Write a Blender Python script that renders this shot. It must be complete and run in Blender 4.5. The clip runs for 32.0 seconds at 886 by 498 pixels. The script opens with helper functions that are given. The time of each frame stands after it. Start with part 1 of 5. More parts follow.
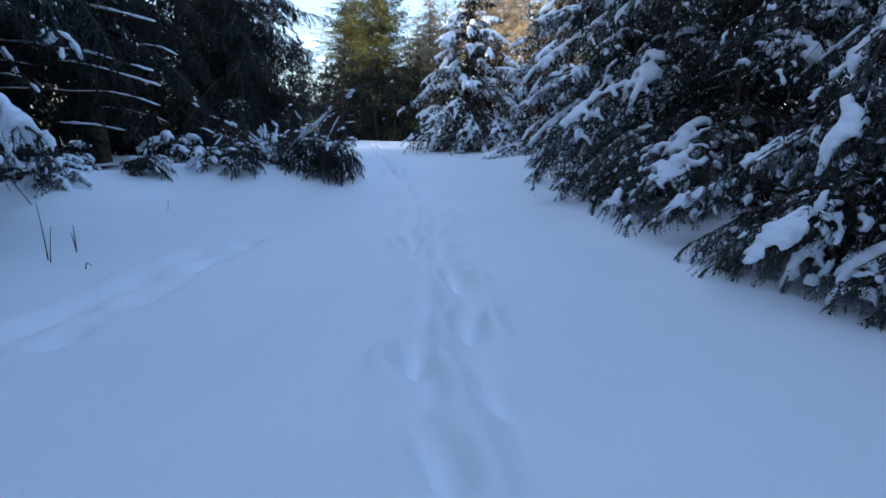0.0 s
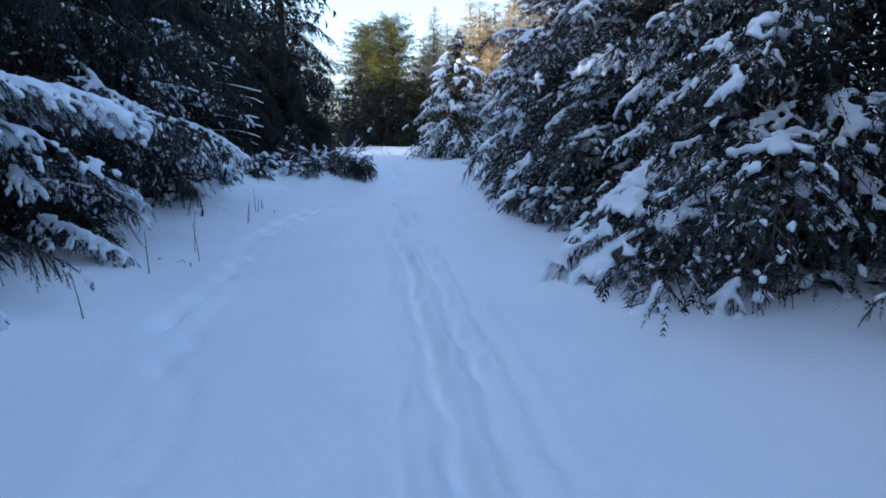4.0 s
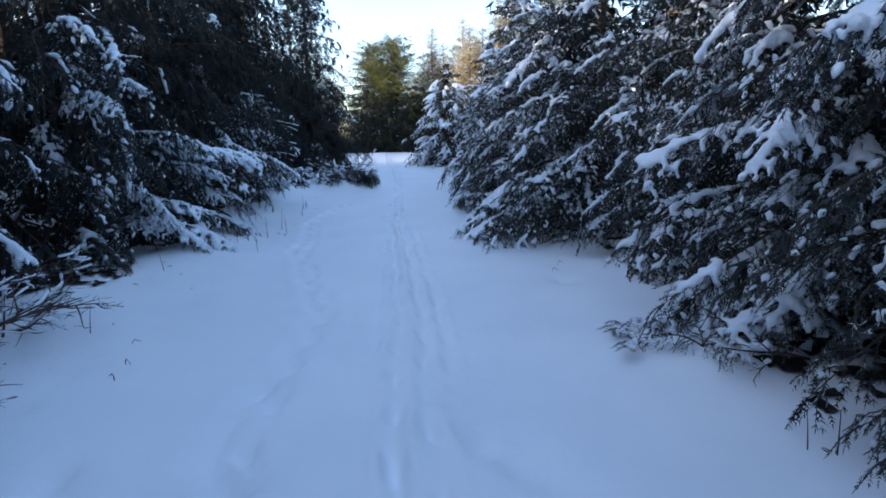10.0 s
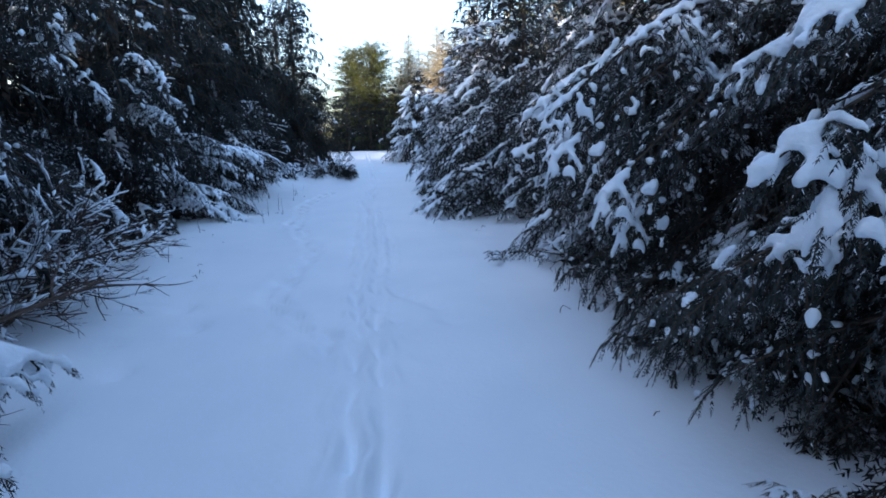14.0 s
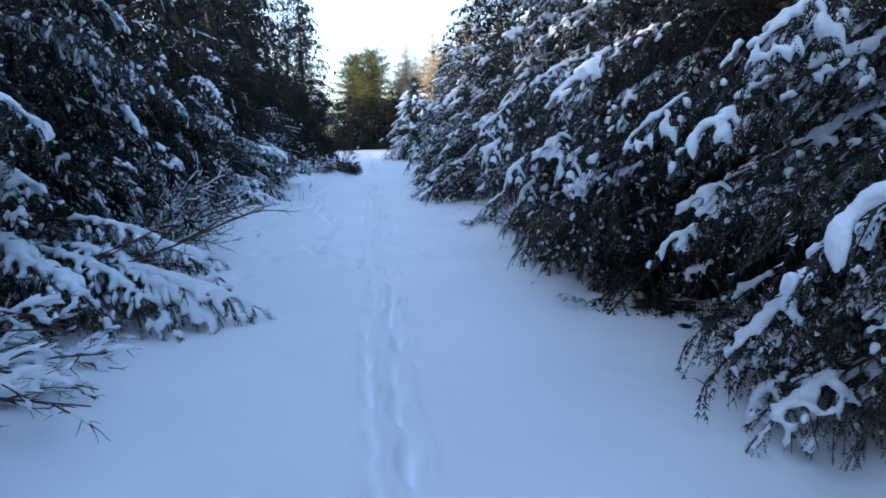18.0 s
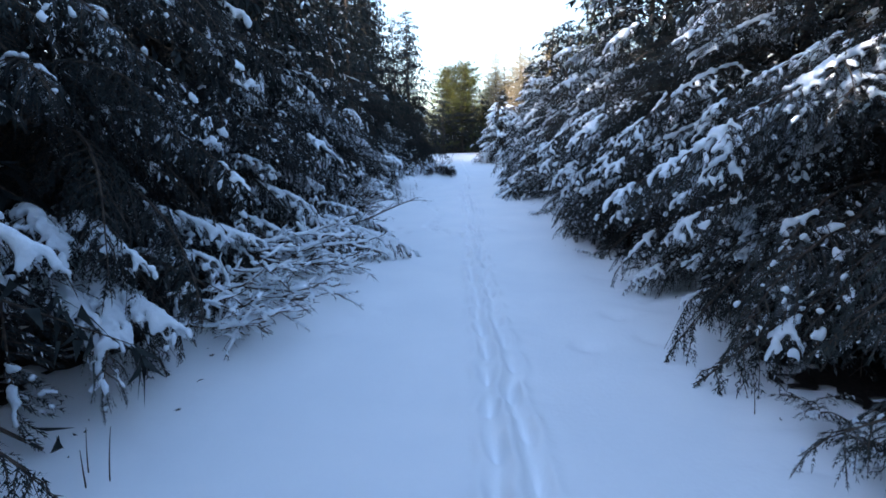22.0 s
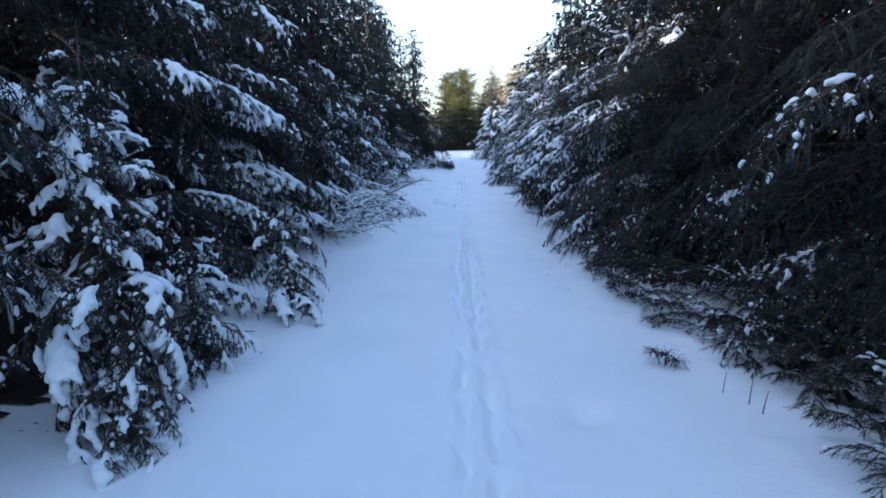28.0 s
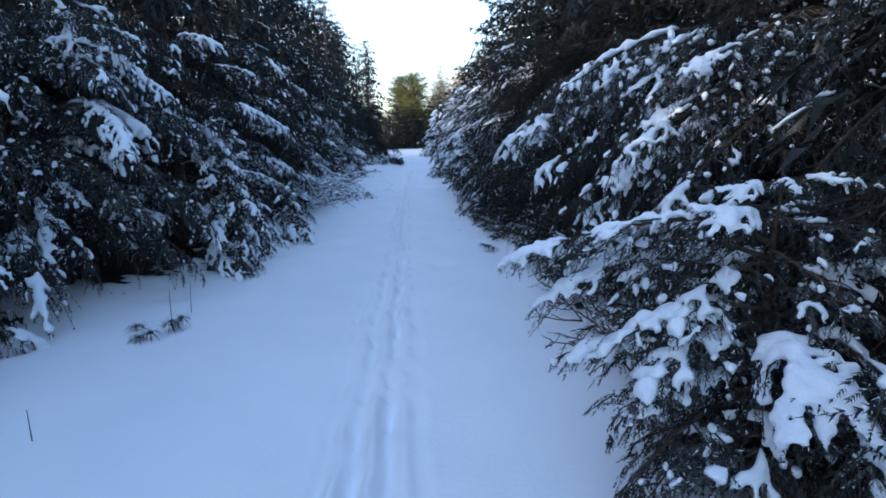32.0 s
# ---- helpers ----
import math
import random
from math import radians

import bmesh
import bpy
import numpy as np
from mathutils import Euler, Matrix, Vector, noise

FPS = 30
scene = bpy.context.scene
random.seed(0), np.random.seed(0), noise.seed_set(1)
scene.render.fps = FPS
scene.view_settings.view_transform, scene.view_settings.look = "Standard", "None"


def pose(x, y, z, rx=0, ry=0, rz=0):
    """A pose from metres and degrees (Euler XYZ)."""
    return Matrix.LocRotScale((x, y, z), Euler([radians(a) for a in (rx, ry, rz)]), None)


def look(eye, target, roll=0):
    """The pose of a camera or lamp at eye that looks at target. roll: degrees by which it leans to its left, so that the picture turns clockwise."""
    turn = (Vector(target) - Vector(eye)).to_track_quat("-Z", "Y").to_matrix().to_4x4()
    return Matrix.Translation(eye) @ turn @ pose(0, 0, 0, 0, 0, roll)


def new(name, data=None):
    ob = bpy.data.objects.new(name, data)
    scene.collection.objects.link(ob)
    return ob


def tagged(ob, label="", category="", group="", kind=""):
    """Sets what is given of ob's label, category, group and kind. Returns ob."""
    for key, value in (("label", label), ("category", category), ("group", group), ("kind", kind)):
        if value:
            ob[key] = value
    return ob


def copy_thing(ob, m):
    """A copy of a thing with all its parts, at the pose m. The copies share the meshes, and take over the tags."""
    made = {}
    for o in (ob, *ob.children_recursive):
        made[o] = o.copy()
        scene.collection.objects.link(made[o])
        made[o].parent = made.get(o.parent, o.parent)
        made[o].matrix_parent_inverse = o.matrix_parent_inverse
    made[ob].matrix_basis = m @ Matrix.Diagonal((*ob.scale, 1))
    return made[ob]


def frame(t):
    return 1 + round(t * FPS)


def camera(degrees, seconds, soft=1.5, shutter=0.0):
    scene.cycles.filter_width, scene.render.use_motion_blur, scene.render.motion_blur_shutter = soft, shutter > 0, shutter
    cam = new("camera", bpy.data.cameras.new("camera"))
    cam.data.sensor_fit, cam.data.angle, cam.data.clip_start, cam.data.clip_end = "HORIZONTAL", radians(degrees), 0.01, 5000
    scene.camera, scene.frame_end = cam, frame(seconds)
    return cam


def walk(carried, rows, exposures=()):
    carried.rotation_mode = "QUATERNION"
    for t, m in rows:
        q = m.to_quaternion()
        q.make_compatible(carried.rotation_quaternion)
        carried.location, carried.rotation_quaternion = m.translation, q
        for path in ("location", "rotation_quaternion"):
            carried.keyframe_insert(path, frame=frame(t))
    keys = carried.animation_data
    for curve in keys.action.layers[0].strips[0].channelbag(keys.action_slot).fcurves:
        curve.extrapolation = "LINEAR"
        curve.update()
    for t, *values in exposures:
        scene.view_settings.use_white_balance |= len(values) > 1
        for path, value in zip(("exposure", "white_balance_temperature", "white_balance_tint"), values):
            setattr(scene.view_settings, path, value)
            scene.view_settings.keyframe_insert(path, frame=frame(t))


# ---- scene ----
cam = camera(80.2, 32.0, soft=1.7)
METRES, EYE, TILT, LEAN, TURN = 36.0, 1.15, -10.0, 0.0, 0.0
ROWS = [
    (0.0, 0.0, 0.0, 0.0, 0.0, 0.0, -0.0),
    (0.5, 0.0032, -0.0233, -0.0034, 0.29, 0.01, -0.0),
    (1.0, 0.0063, -0.0467, -0.0059, 0.54, -0.04, 0.16),
    (1.5, 0.0097, -0.069, -0.0078, 0.74, -0.04, 0.15),
    (2.0, 0.0132, -0.0901, -0.0095, 0.94, -0.07, 0.1),
    (2.5, 0.0164, -0.1097, -0.0123, 1.12, -0.07, 0.18),
    (3.0, 0.0191, -0.1279, -0.0158, 1.27, -0.07, 0.21),
    (3.5, 0.0217, -0.1444, -0.0189, 1.37, -0.06, 0.13),
    (5.5, 0.0293, -0.1978, -0.0234, 1.8, -0.14, 0.27),
    (6.0, 0.031, -0.21, -0.0244, 1.91, -0.16, 0.31),
    (6.5, 0.0325, -0.222, -0.0266, 1.98, -0.18, 0.32),
    (7.0, 0.0343, -0.2345, -0.029, 2.06, -0.18, 0.34),
    (7.5, 0.0364, -0.2481, -0.0305, 2.14, -0.24, 0.39),
    (8.0, 0.0389, -0.2626, -0.031, 2.23, -0.28, 0.44),
    (8.5, 0.0416, -0.2767, -0.0321, 2.23, -0.24, 0.39),
    (9.0, 0.0449, -0.2901, -0.0327, 2.28, -0.27, 0.46),
    (9.5, 0.0484, -0.3027, -0.0334, 2.32, -0.27, 0.5),
    (10.0, 0.0518, -0.3148, -0.0335, 2.32, -0.29, 0.55),
    (10.5, 0.055, -0.3266, -0.0338, 2.34, -0.29, 0.56),
    (11.0, 0.058, -0.3385, -0.0342, 2.34, -0.32, 0.56),
    (11.5, 0.0611, -0.3493, -0.0363, 0.85, -0.35, 0.83),
    (12.0, 0.0641, -0.3606, -0.0387, 0.75, -0.39, 0.89),
    (12.5, 0.0666, -0.3718, -0.0417, 0.65, -0.41, 0.94),
    (13.0, 0.0684, -0.3838, -0.045, 0.6, -0.41, 0.97),
    (13.5, 0.0701, -0.3958, -0.0487, 0.55, -0.41, 0.96),
    (14.0, 0.0717, -0.4074, -0.0522, 0.52, -0.42, 1.02),
    (14.5, 0.0732, -0.4191, -0.0545, 0.49, -0.42, 1.0),
    (16.5, 0.0782, -0.4649, -0.0633, 0.46, -0.43, 1.21),
    (17.0, 0.0788, -0.4773, -0.0658, 0.43, -0.5, 1.26),
    (17.5, 0.0791, -0.4898, -0.0683, 0.4, -0.51, 1.25),
    (18.0, 0.0795, -0.5027, -0.0701, 0.38, -0.54, 1.3),
    (18.5, 0.0798, -0.5167, -0.0713, 0.36, -0.53, 1.25),
    (19.0, 0.0807, -0.5321, -0.0717, 0.31, -0.56, 1.25),
    (19.5, 0.0819, -0.5492, -0.0716, 0.32, -0.55, 1.23),
    (20.0, 0.0831, -0.568, -0.0716, 0.28, -0.58, 1.22),
    (20.5, 0.0844, -0.5873, -0.0732, 3.91, -0.51, 0.67),
    (21.0, 0.086, -0.6076, -0.0756, 5.97, -0.54, 0.36),
    (21.5, 0.088, -0.6274, -0.079, 8.55, -0.5, -0.01),
    (22.0, 0.0909, -0.6466, -0.0848, 9.61, -0.52, -0.19),
    (22.5, 0.094, -0.6641, -0.0917, 10.19, -0.58, -0.31),
    (23.0, 0.0973, -0.6807, -0.0961, 10.59, -0.55, -0.3),
    (23.5, 0.1001, -0.6957, -0.0992, 10.87, -0.54, -0.3),
    (24.0, 0.1023, -0.7093, -0.1015, 10.06, -0.52, -0.2),
    (24.5, 0.1046, -0.7227, -0.1037, 10.05, -0.54, -0.2),
    (26.5, 0.1133, -0.7733, -0.1092, 9.9, -0.64, -0.24),
    (27.0, 0.1166, -0.7881, -0.1104, 9.9, -0.68, -0.25),
    (27.5, 0.1203, -0.8038, -0.1111, 9.89, -0.7, -0.23),
    (28.0, 0.1243, -0.8191, -0.1164, 9.88, -0.75, -0.27),
    (28.5, 0.1289, -0.8351, -0.1205, 9.83, -0.77, -0.27),
    (29.0, 0.1341, -0.8526, -0.1228, 7.82, -0.82, 0.01),
    (29.5, 0.1387, -0.8705, -0.1261, 6.42, -0.84, 0.28),
    (30.0, 0.1434, -0.8892, -0.1298, 6.06, -0.87, 0.35),
    (30.5, 0.1484, -0.9087, -0.1335, 5.79, -0.88, 0.4),
    (31.0, 0.1533, -0.9293, -0.1365, 5.57, -0.92, 0.44),
    (31.5, 0.158, -0.9501, -0.1403, 5.41, -0.92, 0.53),
    (32.0, 0.1626, -0.9704, -0.1443, 5.27, -0.93, 0.59),
]
walk(cam, [(t, pose(0, 0, EYE, TILT, LEAN, TURN) @ pose(METRES * x, METRES * y, METRES * z, 90 + pitch, roll, yaw)) for t, x, y, z, yaw, pitch, roll in ROWS],
     exposures=[(0.0, 2.23, 5570, 17), (6.0, 2.36, 5580, 17), (9.0, 2.33, 5580, 17), (13.0, 2.47, 5640, 17), (19.0, 2.63, 5660, 17), (26.5, 2.75, 5750, 17), (29.0, 2.72, 5750, 17), (32.0, 2.50, 5600, 17)])

# ---- world, sun ----
SUN_FROM = Vector((-0.93, -0.24, 0.155)).normalized()
world = bpy.data.worlds.new("winter_sky")
scene.world = world
world.use_nodes = True
wn = world.node_tree
sky = wn.nodes.new("ShaderNodeTexSky")
sky.sky_type = "NISHITA"
sky.sun_disc = False
sky.sun_elevation = math.asin(SUN_FROM.z)
sky.sun_rotation = math.atan2(SUN_FROM.x, SUN_FROM.y)
sky.air_density, sky.dust_density, sky.ozone_density = 1.0, 2.2, 1.0
wn.nodes["Background"].inputs["Strength"].default_value = 0.15
wn.links.new(sky.outputs["Color"], wn.nodes["Background"].inputs["Color"])
sun = new("sun", bpy.data.lights.new("sun", "SUN"))
sun.data.energy, sun.data.angle, sun.data.color = 3.2, radians(0.5), (1.0, 0.86, 0.66)
sun.matrix_world = look(SUN_FROM * 50, (0, 0, 0))


# ---- materials ----
def material(name, low, high, scale, rough=0.6, bump=0.0, bump_scale=60.0, per_object=0.0, dust=0.0):
    """Noise between two colours, a bump, and powder snow caught in patches on what faces up."""
    m = bpy.data.materials.new(name)
    m.use_nodes = True
    nodes, links = m.node_tree.nodes, m.node_tree.links
    bsdf = nodes["Principled BSDF"]
    bsdf.inputs["Roughness"].default_value = rough
    bsdf.inputs["Specular IOR Level"].default_value = 0.1
    coord = nodes.new("ShaderNodeTexCoord")
    n1 = nodes.new("ShaderNodeTexNoise")
    n1.inputs["Scale"].default_value, n1.inputs["Detail"].default_value = scale, 4.0
    links.new(coord.outputs["Object"], n1.inputs["Vector"])
    ramp = nodes.new("ShaderNodeValToRGB")
    ramp.color_ramp.elements[0].position, ramp.color_ramp.elements[1].position = 0.33, 0.67
    ramp.color_ramp.elements[0].color, ramp.color_ramp.elements[1].color = (*low, 1), (*high, 1)
    links.new(n1.outputs["Fac"], ramp.inputs["Fac"])
    out = ramp.outputs["Color"]
    if per_object:
        info = nodes.new("ShaderNodeObjectInfo")
        span = nodes.new("ShaderNodeMapRange")
        span.inputs["To Min"].default_value, span.inputs["To Max"].default_value = 1 - per_object, 1 + per_object
        links.new(info.outputs["Random"], span.inputs["Value"])
        hsv = nodes.new("ShaderNodeHueSaturation")
        links.new(span.outputs["Result"], hsv.inputs["Value"])
        links.new(out, hsv.inputs["Color"])
        out = hsv.outputs["Color"]
    if dust:
        n3 = nodes.new("ShaderNodeTexNoise")
        n3.inputs["Scale"].default_value, n3.inputs["Detail"].default_value = 6.0, 5.0
        links.new(coord.outputs["Object"], n3.inputs["Vector"])
        patch = nodes.new("ShaderNodeMapRange")
        patch.inputs["From Min"].default_value, patch.inputs["From Max"].default_value = 0.48, 0.64
        links.new(n3.outputs["Fac"], patch.inputs["Value"])
        split = nodes.new("ShaderNodeSeparateXYZ")
        links.new(coord.outputs["Normal"], split.inputs["Vector"])
        flat = nodes.new("ShaderNodeMath")
        flat.operation = "ABSOLUTE"
        links.new(split.outputs["Z"], flat.inputs[0])
        both = nodes.new("ShaderNodeMath")
        both.operation = "MULTIPLY"
        links.new(patch.outputs["Result"], both.inputs[0])
        links.new(flat.outputs["Value"], both.inputs[1])
        amount = nodes.new("ShaderNodeMath")
        amount.operation = "MULTIPLY"
        amount.inputs[1].default_value = dust
        links.new(both.outputs["Value"], amount.inputs[0])
        mix = nodes.new("ShaderNodeMixRGB")
        mix.inputs["Color2"].default_value = (0.80, 0.85, 0.90, 1)
        links.new(amount.outputs["Value"], mix.inputs["Fac"])
        links.new(out, mix.inputs["Color1"])
        out = mix.outputs["Color"]
    links.new(out, bsdf.inputs["Base Color"])
    if bump:
        n2 = nodes.new("ShaderNodeTexNoise")
        n2.inputs["Scale"].default_value, n2.inputs["Detail"].default_value = bump_scale, 6.0
        links.new(coord.outputs["Object"], n2.inputs["Vector"])
        b = nodes.new("ShaderNodeBump")
        b.inputs["Strength"].default_value, b.inputs["Distance"].default_value = bump, 0.02
        links.new(n2.outputs["Fac"], b.inputs["Height"])
        links.new(b.outputs["Normal"], bsdf.inputs["Normal"])
    return m


M_SNOW = material("ground_snow", (0.88, 0.895, 0.91), (0.93, 0.935, 0.94), 0.8, 0.55, 0.25, 22.0)
M_CLUMP = material("bough_snow", (0.80, 0.85, 0.90), (0.88, 0.91, 0.94), 5.0, 0.6, 0.5, 45.0)
M_NEEDLE = material("spruce_needles", (0.013, 0.016, 0.017), (0.030, 0.036, 0.034), 9.0, 0.7, per_object=0.35)
M_HEMLOCK = material("hemlock_needles", (0.014, 0.017, 0.017), (0.033, 0.038, 0.034), 8.0, 0.7, per_object=0.35)
M_NEEDLE_DUSTED = material("dusted_spruce_needles", (0.013, 0.016, 0.017), (0.030, 0.036, 0.034), 9.0, 0.7, per_object=0.35, dust=0.2)
M_HEMLOCK_DUSTED = material("dusted_hemlock_needles", (0.014, 0.018, 0.018), (0.033, 0.039, 0.034), 8.0, 0.7, per_object=0.35, dust=0.24)
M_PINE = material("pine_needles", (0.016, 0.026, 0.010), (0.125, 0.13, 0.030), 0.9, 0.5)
M_LARCH = material("golden_twigs", (0.15, 0.125, 0.075), (0.36, 0.30, 0.19), 1.6, 0.7)
M_BARK = material("bark", (0.035, 0.028, 0.024), (0.11, 0.085, 0.065), 14.0, 0.85, 0.6, 40.0, per_object=0.2)
M_TWIG = material("dead_twig", (0.045, 0.032, 0.026), (0.13, 0.095, 0.075), 11.0, 0.8, per_object=0.3)
M_STALK = material("dry_stalk", (0.05, 0.032, 0.022), (0.12, 0.08, 0.05), 20.0, 0.8, per_object=0.3)
# Needle brown taken nearly to black, so it also paints the shade under boughs.
M_LITTER_SHADE = material("needle_litter", (0.014, 0.011, 0.010), (0.034, 0.026, 0.021), 30.0, 0.9, 0.8, 60.0)


# ---- mesh helpers: arrays of points and triangles ----
class Soup:
    """Points, triangles and the material number of each triangle."""

    def __init__(self):
        self.v, self.f, self.m, self.n = [], [], [], 0

    def add(self, v, f, m=0):
        v, f = np.asarray(v, float).reshape(-1, 3), np.asarray(f, int).reshape(-1, 3)
        self.v.append(v)
        self.f.append(f + self.n)
        self.m.append(np.full(len(f), m) if np.isscalar(m) else np.asarray(m))
        self.n += len(v)

    def arrays(self):
        if not self.v:
            return np.zeros((0, 3)), np.zeros((0, 3), int), np.zeros(0, int)
        return np.concatenate(self.v), np.concatenate(self.f), np.concatenate(self.m)

    def mesh(self, name, materials, smooth=True):
        return make_mesh(name, self.arrays(), materials, smooth)


def make_mesh(name, arrays, materials, smooth=True):
    v, f, mi = arrays
    me = bpy.data.meshes.new(name)
    me.vertices.add(len(v))
    me.vertices.foreach_set("co", v.astype(np.float32).ravel())
    me.loops.add(len(f) * 3)
    me.loops.foreach_set("vertex_index", f.astype(np.int32).ravel())
    me.polygons.add(len(f))
    me.polygons.foreach_set("loop_start", np.arange(0, len(f) * 3, 3, dtype=np.int32))
    for m in materials:
        me.materials.append(m)
    me.polygons.foreach_set("material_index", mi.astype(np.int32))
    me.polygons.foreach_set("use_smooth", np.full(len(f), smooth))
    me.update(calc_edges=True)
    return me


def tube(soup, pts, radii, sides=5, m=0, flat=None):
    """A tapered tube along pts; flat = (height factor, sag) makes it a pillow that lies on the line."""
    pts = np.asarray(pts, float)
    d = np.gradient(pts, axis=0)
    d /= np.linalg.norm(d, axis=1, keepdims=True) + 1e-9
    side = np.cross(d, (0, 0, 1.0))
    ln = np.linalg.norm(side, axis=1, keepdims=True)
    side = np.where(ln > 0.05, side / np.maximum(ln, 1e-6), np.array([[0, 1.0, 0]]))
    up = np.cross(side, d)
    n = len(pts)
    a = np.arange(sides) * 2 * np.pi / sides + (0 if flat is None else np.pi / 2)
    c, s = np.cos(a), np.sin(a)
    if flat is not None:
        s = np.where(s > 0, s * flat[0], s * flat[1])
    r = np.asarray(radii, float)[:, None, None]
    v = pts[:, None, :] + r * (c[None, :, None] * side[:, None, :] + s[None, :, None] * up[:, None, :])
    v = v.reshape(-1, 3)
    f = []
    for i in range(n - 1):
        for j in range(sides):
            p, q = i * sides + j, i * sides + (j + 1) % sides
            f += [(p, q, q + sides), (p, q + sides, p + sides)]
    f += [(0, j + 1, j) for j in range(1, sides - 1)]
    e = (n - 1) * sides
    f += [(e, e + j, e + j + 1) for j in range(1, sides - 1)]
    soup.add(v, f, m)


# ---- boughs: a stem, side twigs with needle blades, and the snow that lies on them ----
def lump(soup, pts, radius, rng, sides=6, high=0.8, low=0.5):
    """A rounded lump of snow along a short line."""
    n = len(pts)
    w = np.linspace(0.05, 0.95, n)
    rad = radius * np.sqrt(np.clip(1 - (2 * w - 1) ** 2, 0, 1)) ** 0.8 * rng.uniform(0.78, 1.22, n)
    pts = pts.copy()
    pts[:, 2] += radius * 0.35
    pts[:, :2] += rng.normal(0, radius * 0.12, (n, 2))
    tube(soup, pts, rad, sides, 0, (high, low))
    soup.v[-1] += rng.normal(0, radius * 0.09, soup.v[-1].shape)


def along(line, w):
    x = np.asarray(w) * (len(line) - 1)
    a = np.clip(x.astype(int), 0, len(line) - 2)
    return line[a] + (line[a + 1] - line[a]) * (x - a)[:, None]


def needles_on(line, step, blade, width, rng, out):
    """Blades in pairs along a twig, pointing forwards, and one at its end."""
    ls = float(np.linalg.norm(np.diff(line, axis=0), axis=1).sum())
    nb = max(2, int(ls / step))
    n = len(line)
    for i in range(nb):
        w = (i + rng.uniform(0.2, 0.8)) / nb
        x = w * (n - 1)
        a = min(int(x), n - 2)
        p = line[a] + (line[a + 1] - line[a]) * (x - a)
        d = line[a + 1] - line[a]
        d = d / (np.linalg.norm(d) + 1e-9)
        e1 = np.cross(d, (0.13, 0.05, 1.0))
        e1 /= np.linalg.norm(e1) + 1e-9
        e2 = np.cross(e1, d)
        for q in (0, 1):
            ang = rng.normal(0, 0.75) + (0 if q else math.pi)
            side = e1 * math.cos(ang) + e2 * math.sin(ang) * 0.8
            ln = blade * rng.uniform(0.7, 1.3) * (1.1 - 0.4 * w)
            t = p + d * ln * 0.66 + side * ln * 0.70 + np.array([0, 0, -0.2 * ln])
            h = np.cross(d, side) * 0.25 + d
            h *= width * 0.5 / (np.linalg.norm(h) + 1e-9)
            out += [p - h, p + h, t]
    d = line[-1] - line[-2]
    d /= np.linalg.norm(d) + 1e-9
    h = np.array([-d[1], d[0], 0.1]) * width * 0.6
    out += [line[-1] - h, line[-1] + h, line[-1] + d * blade]


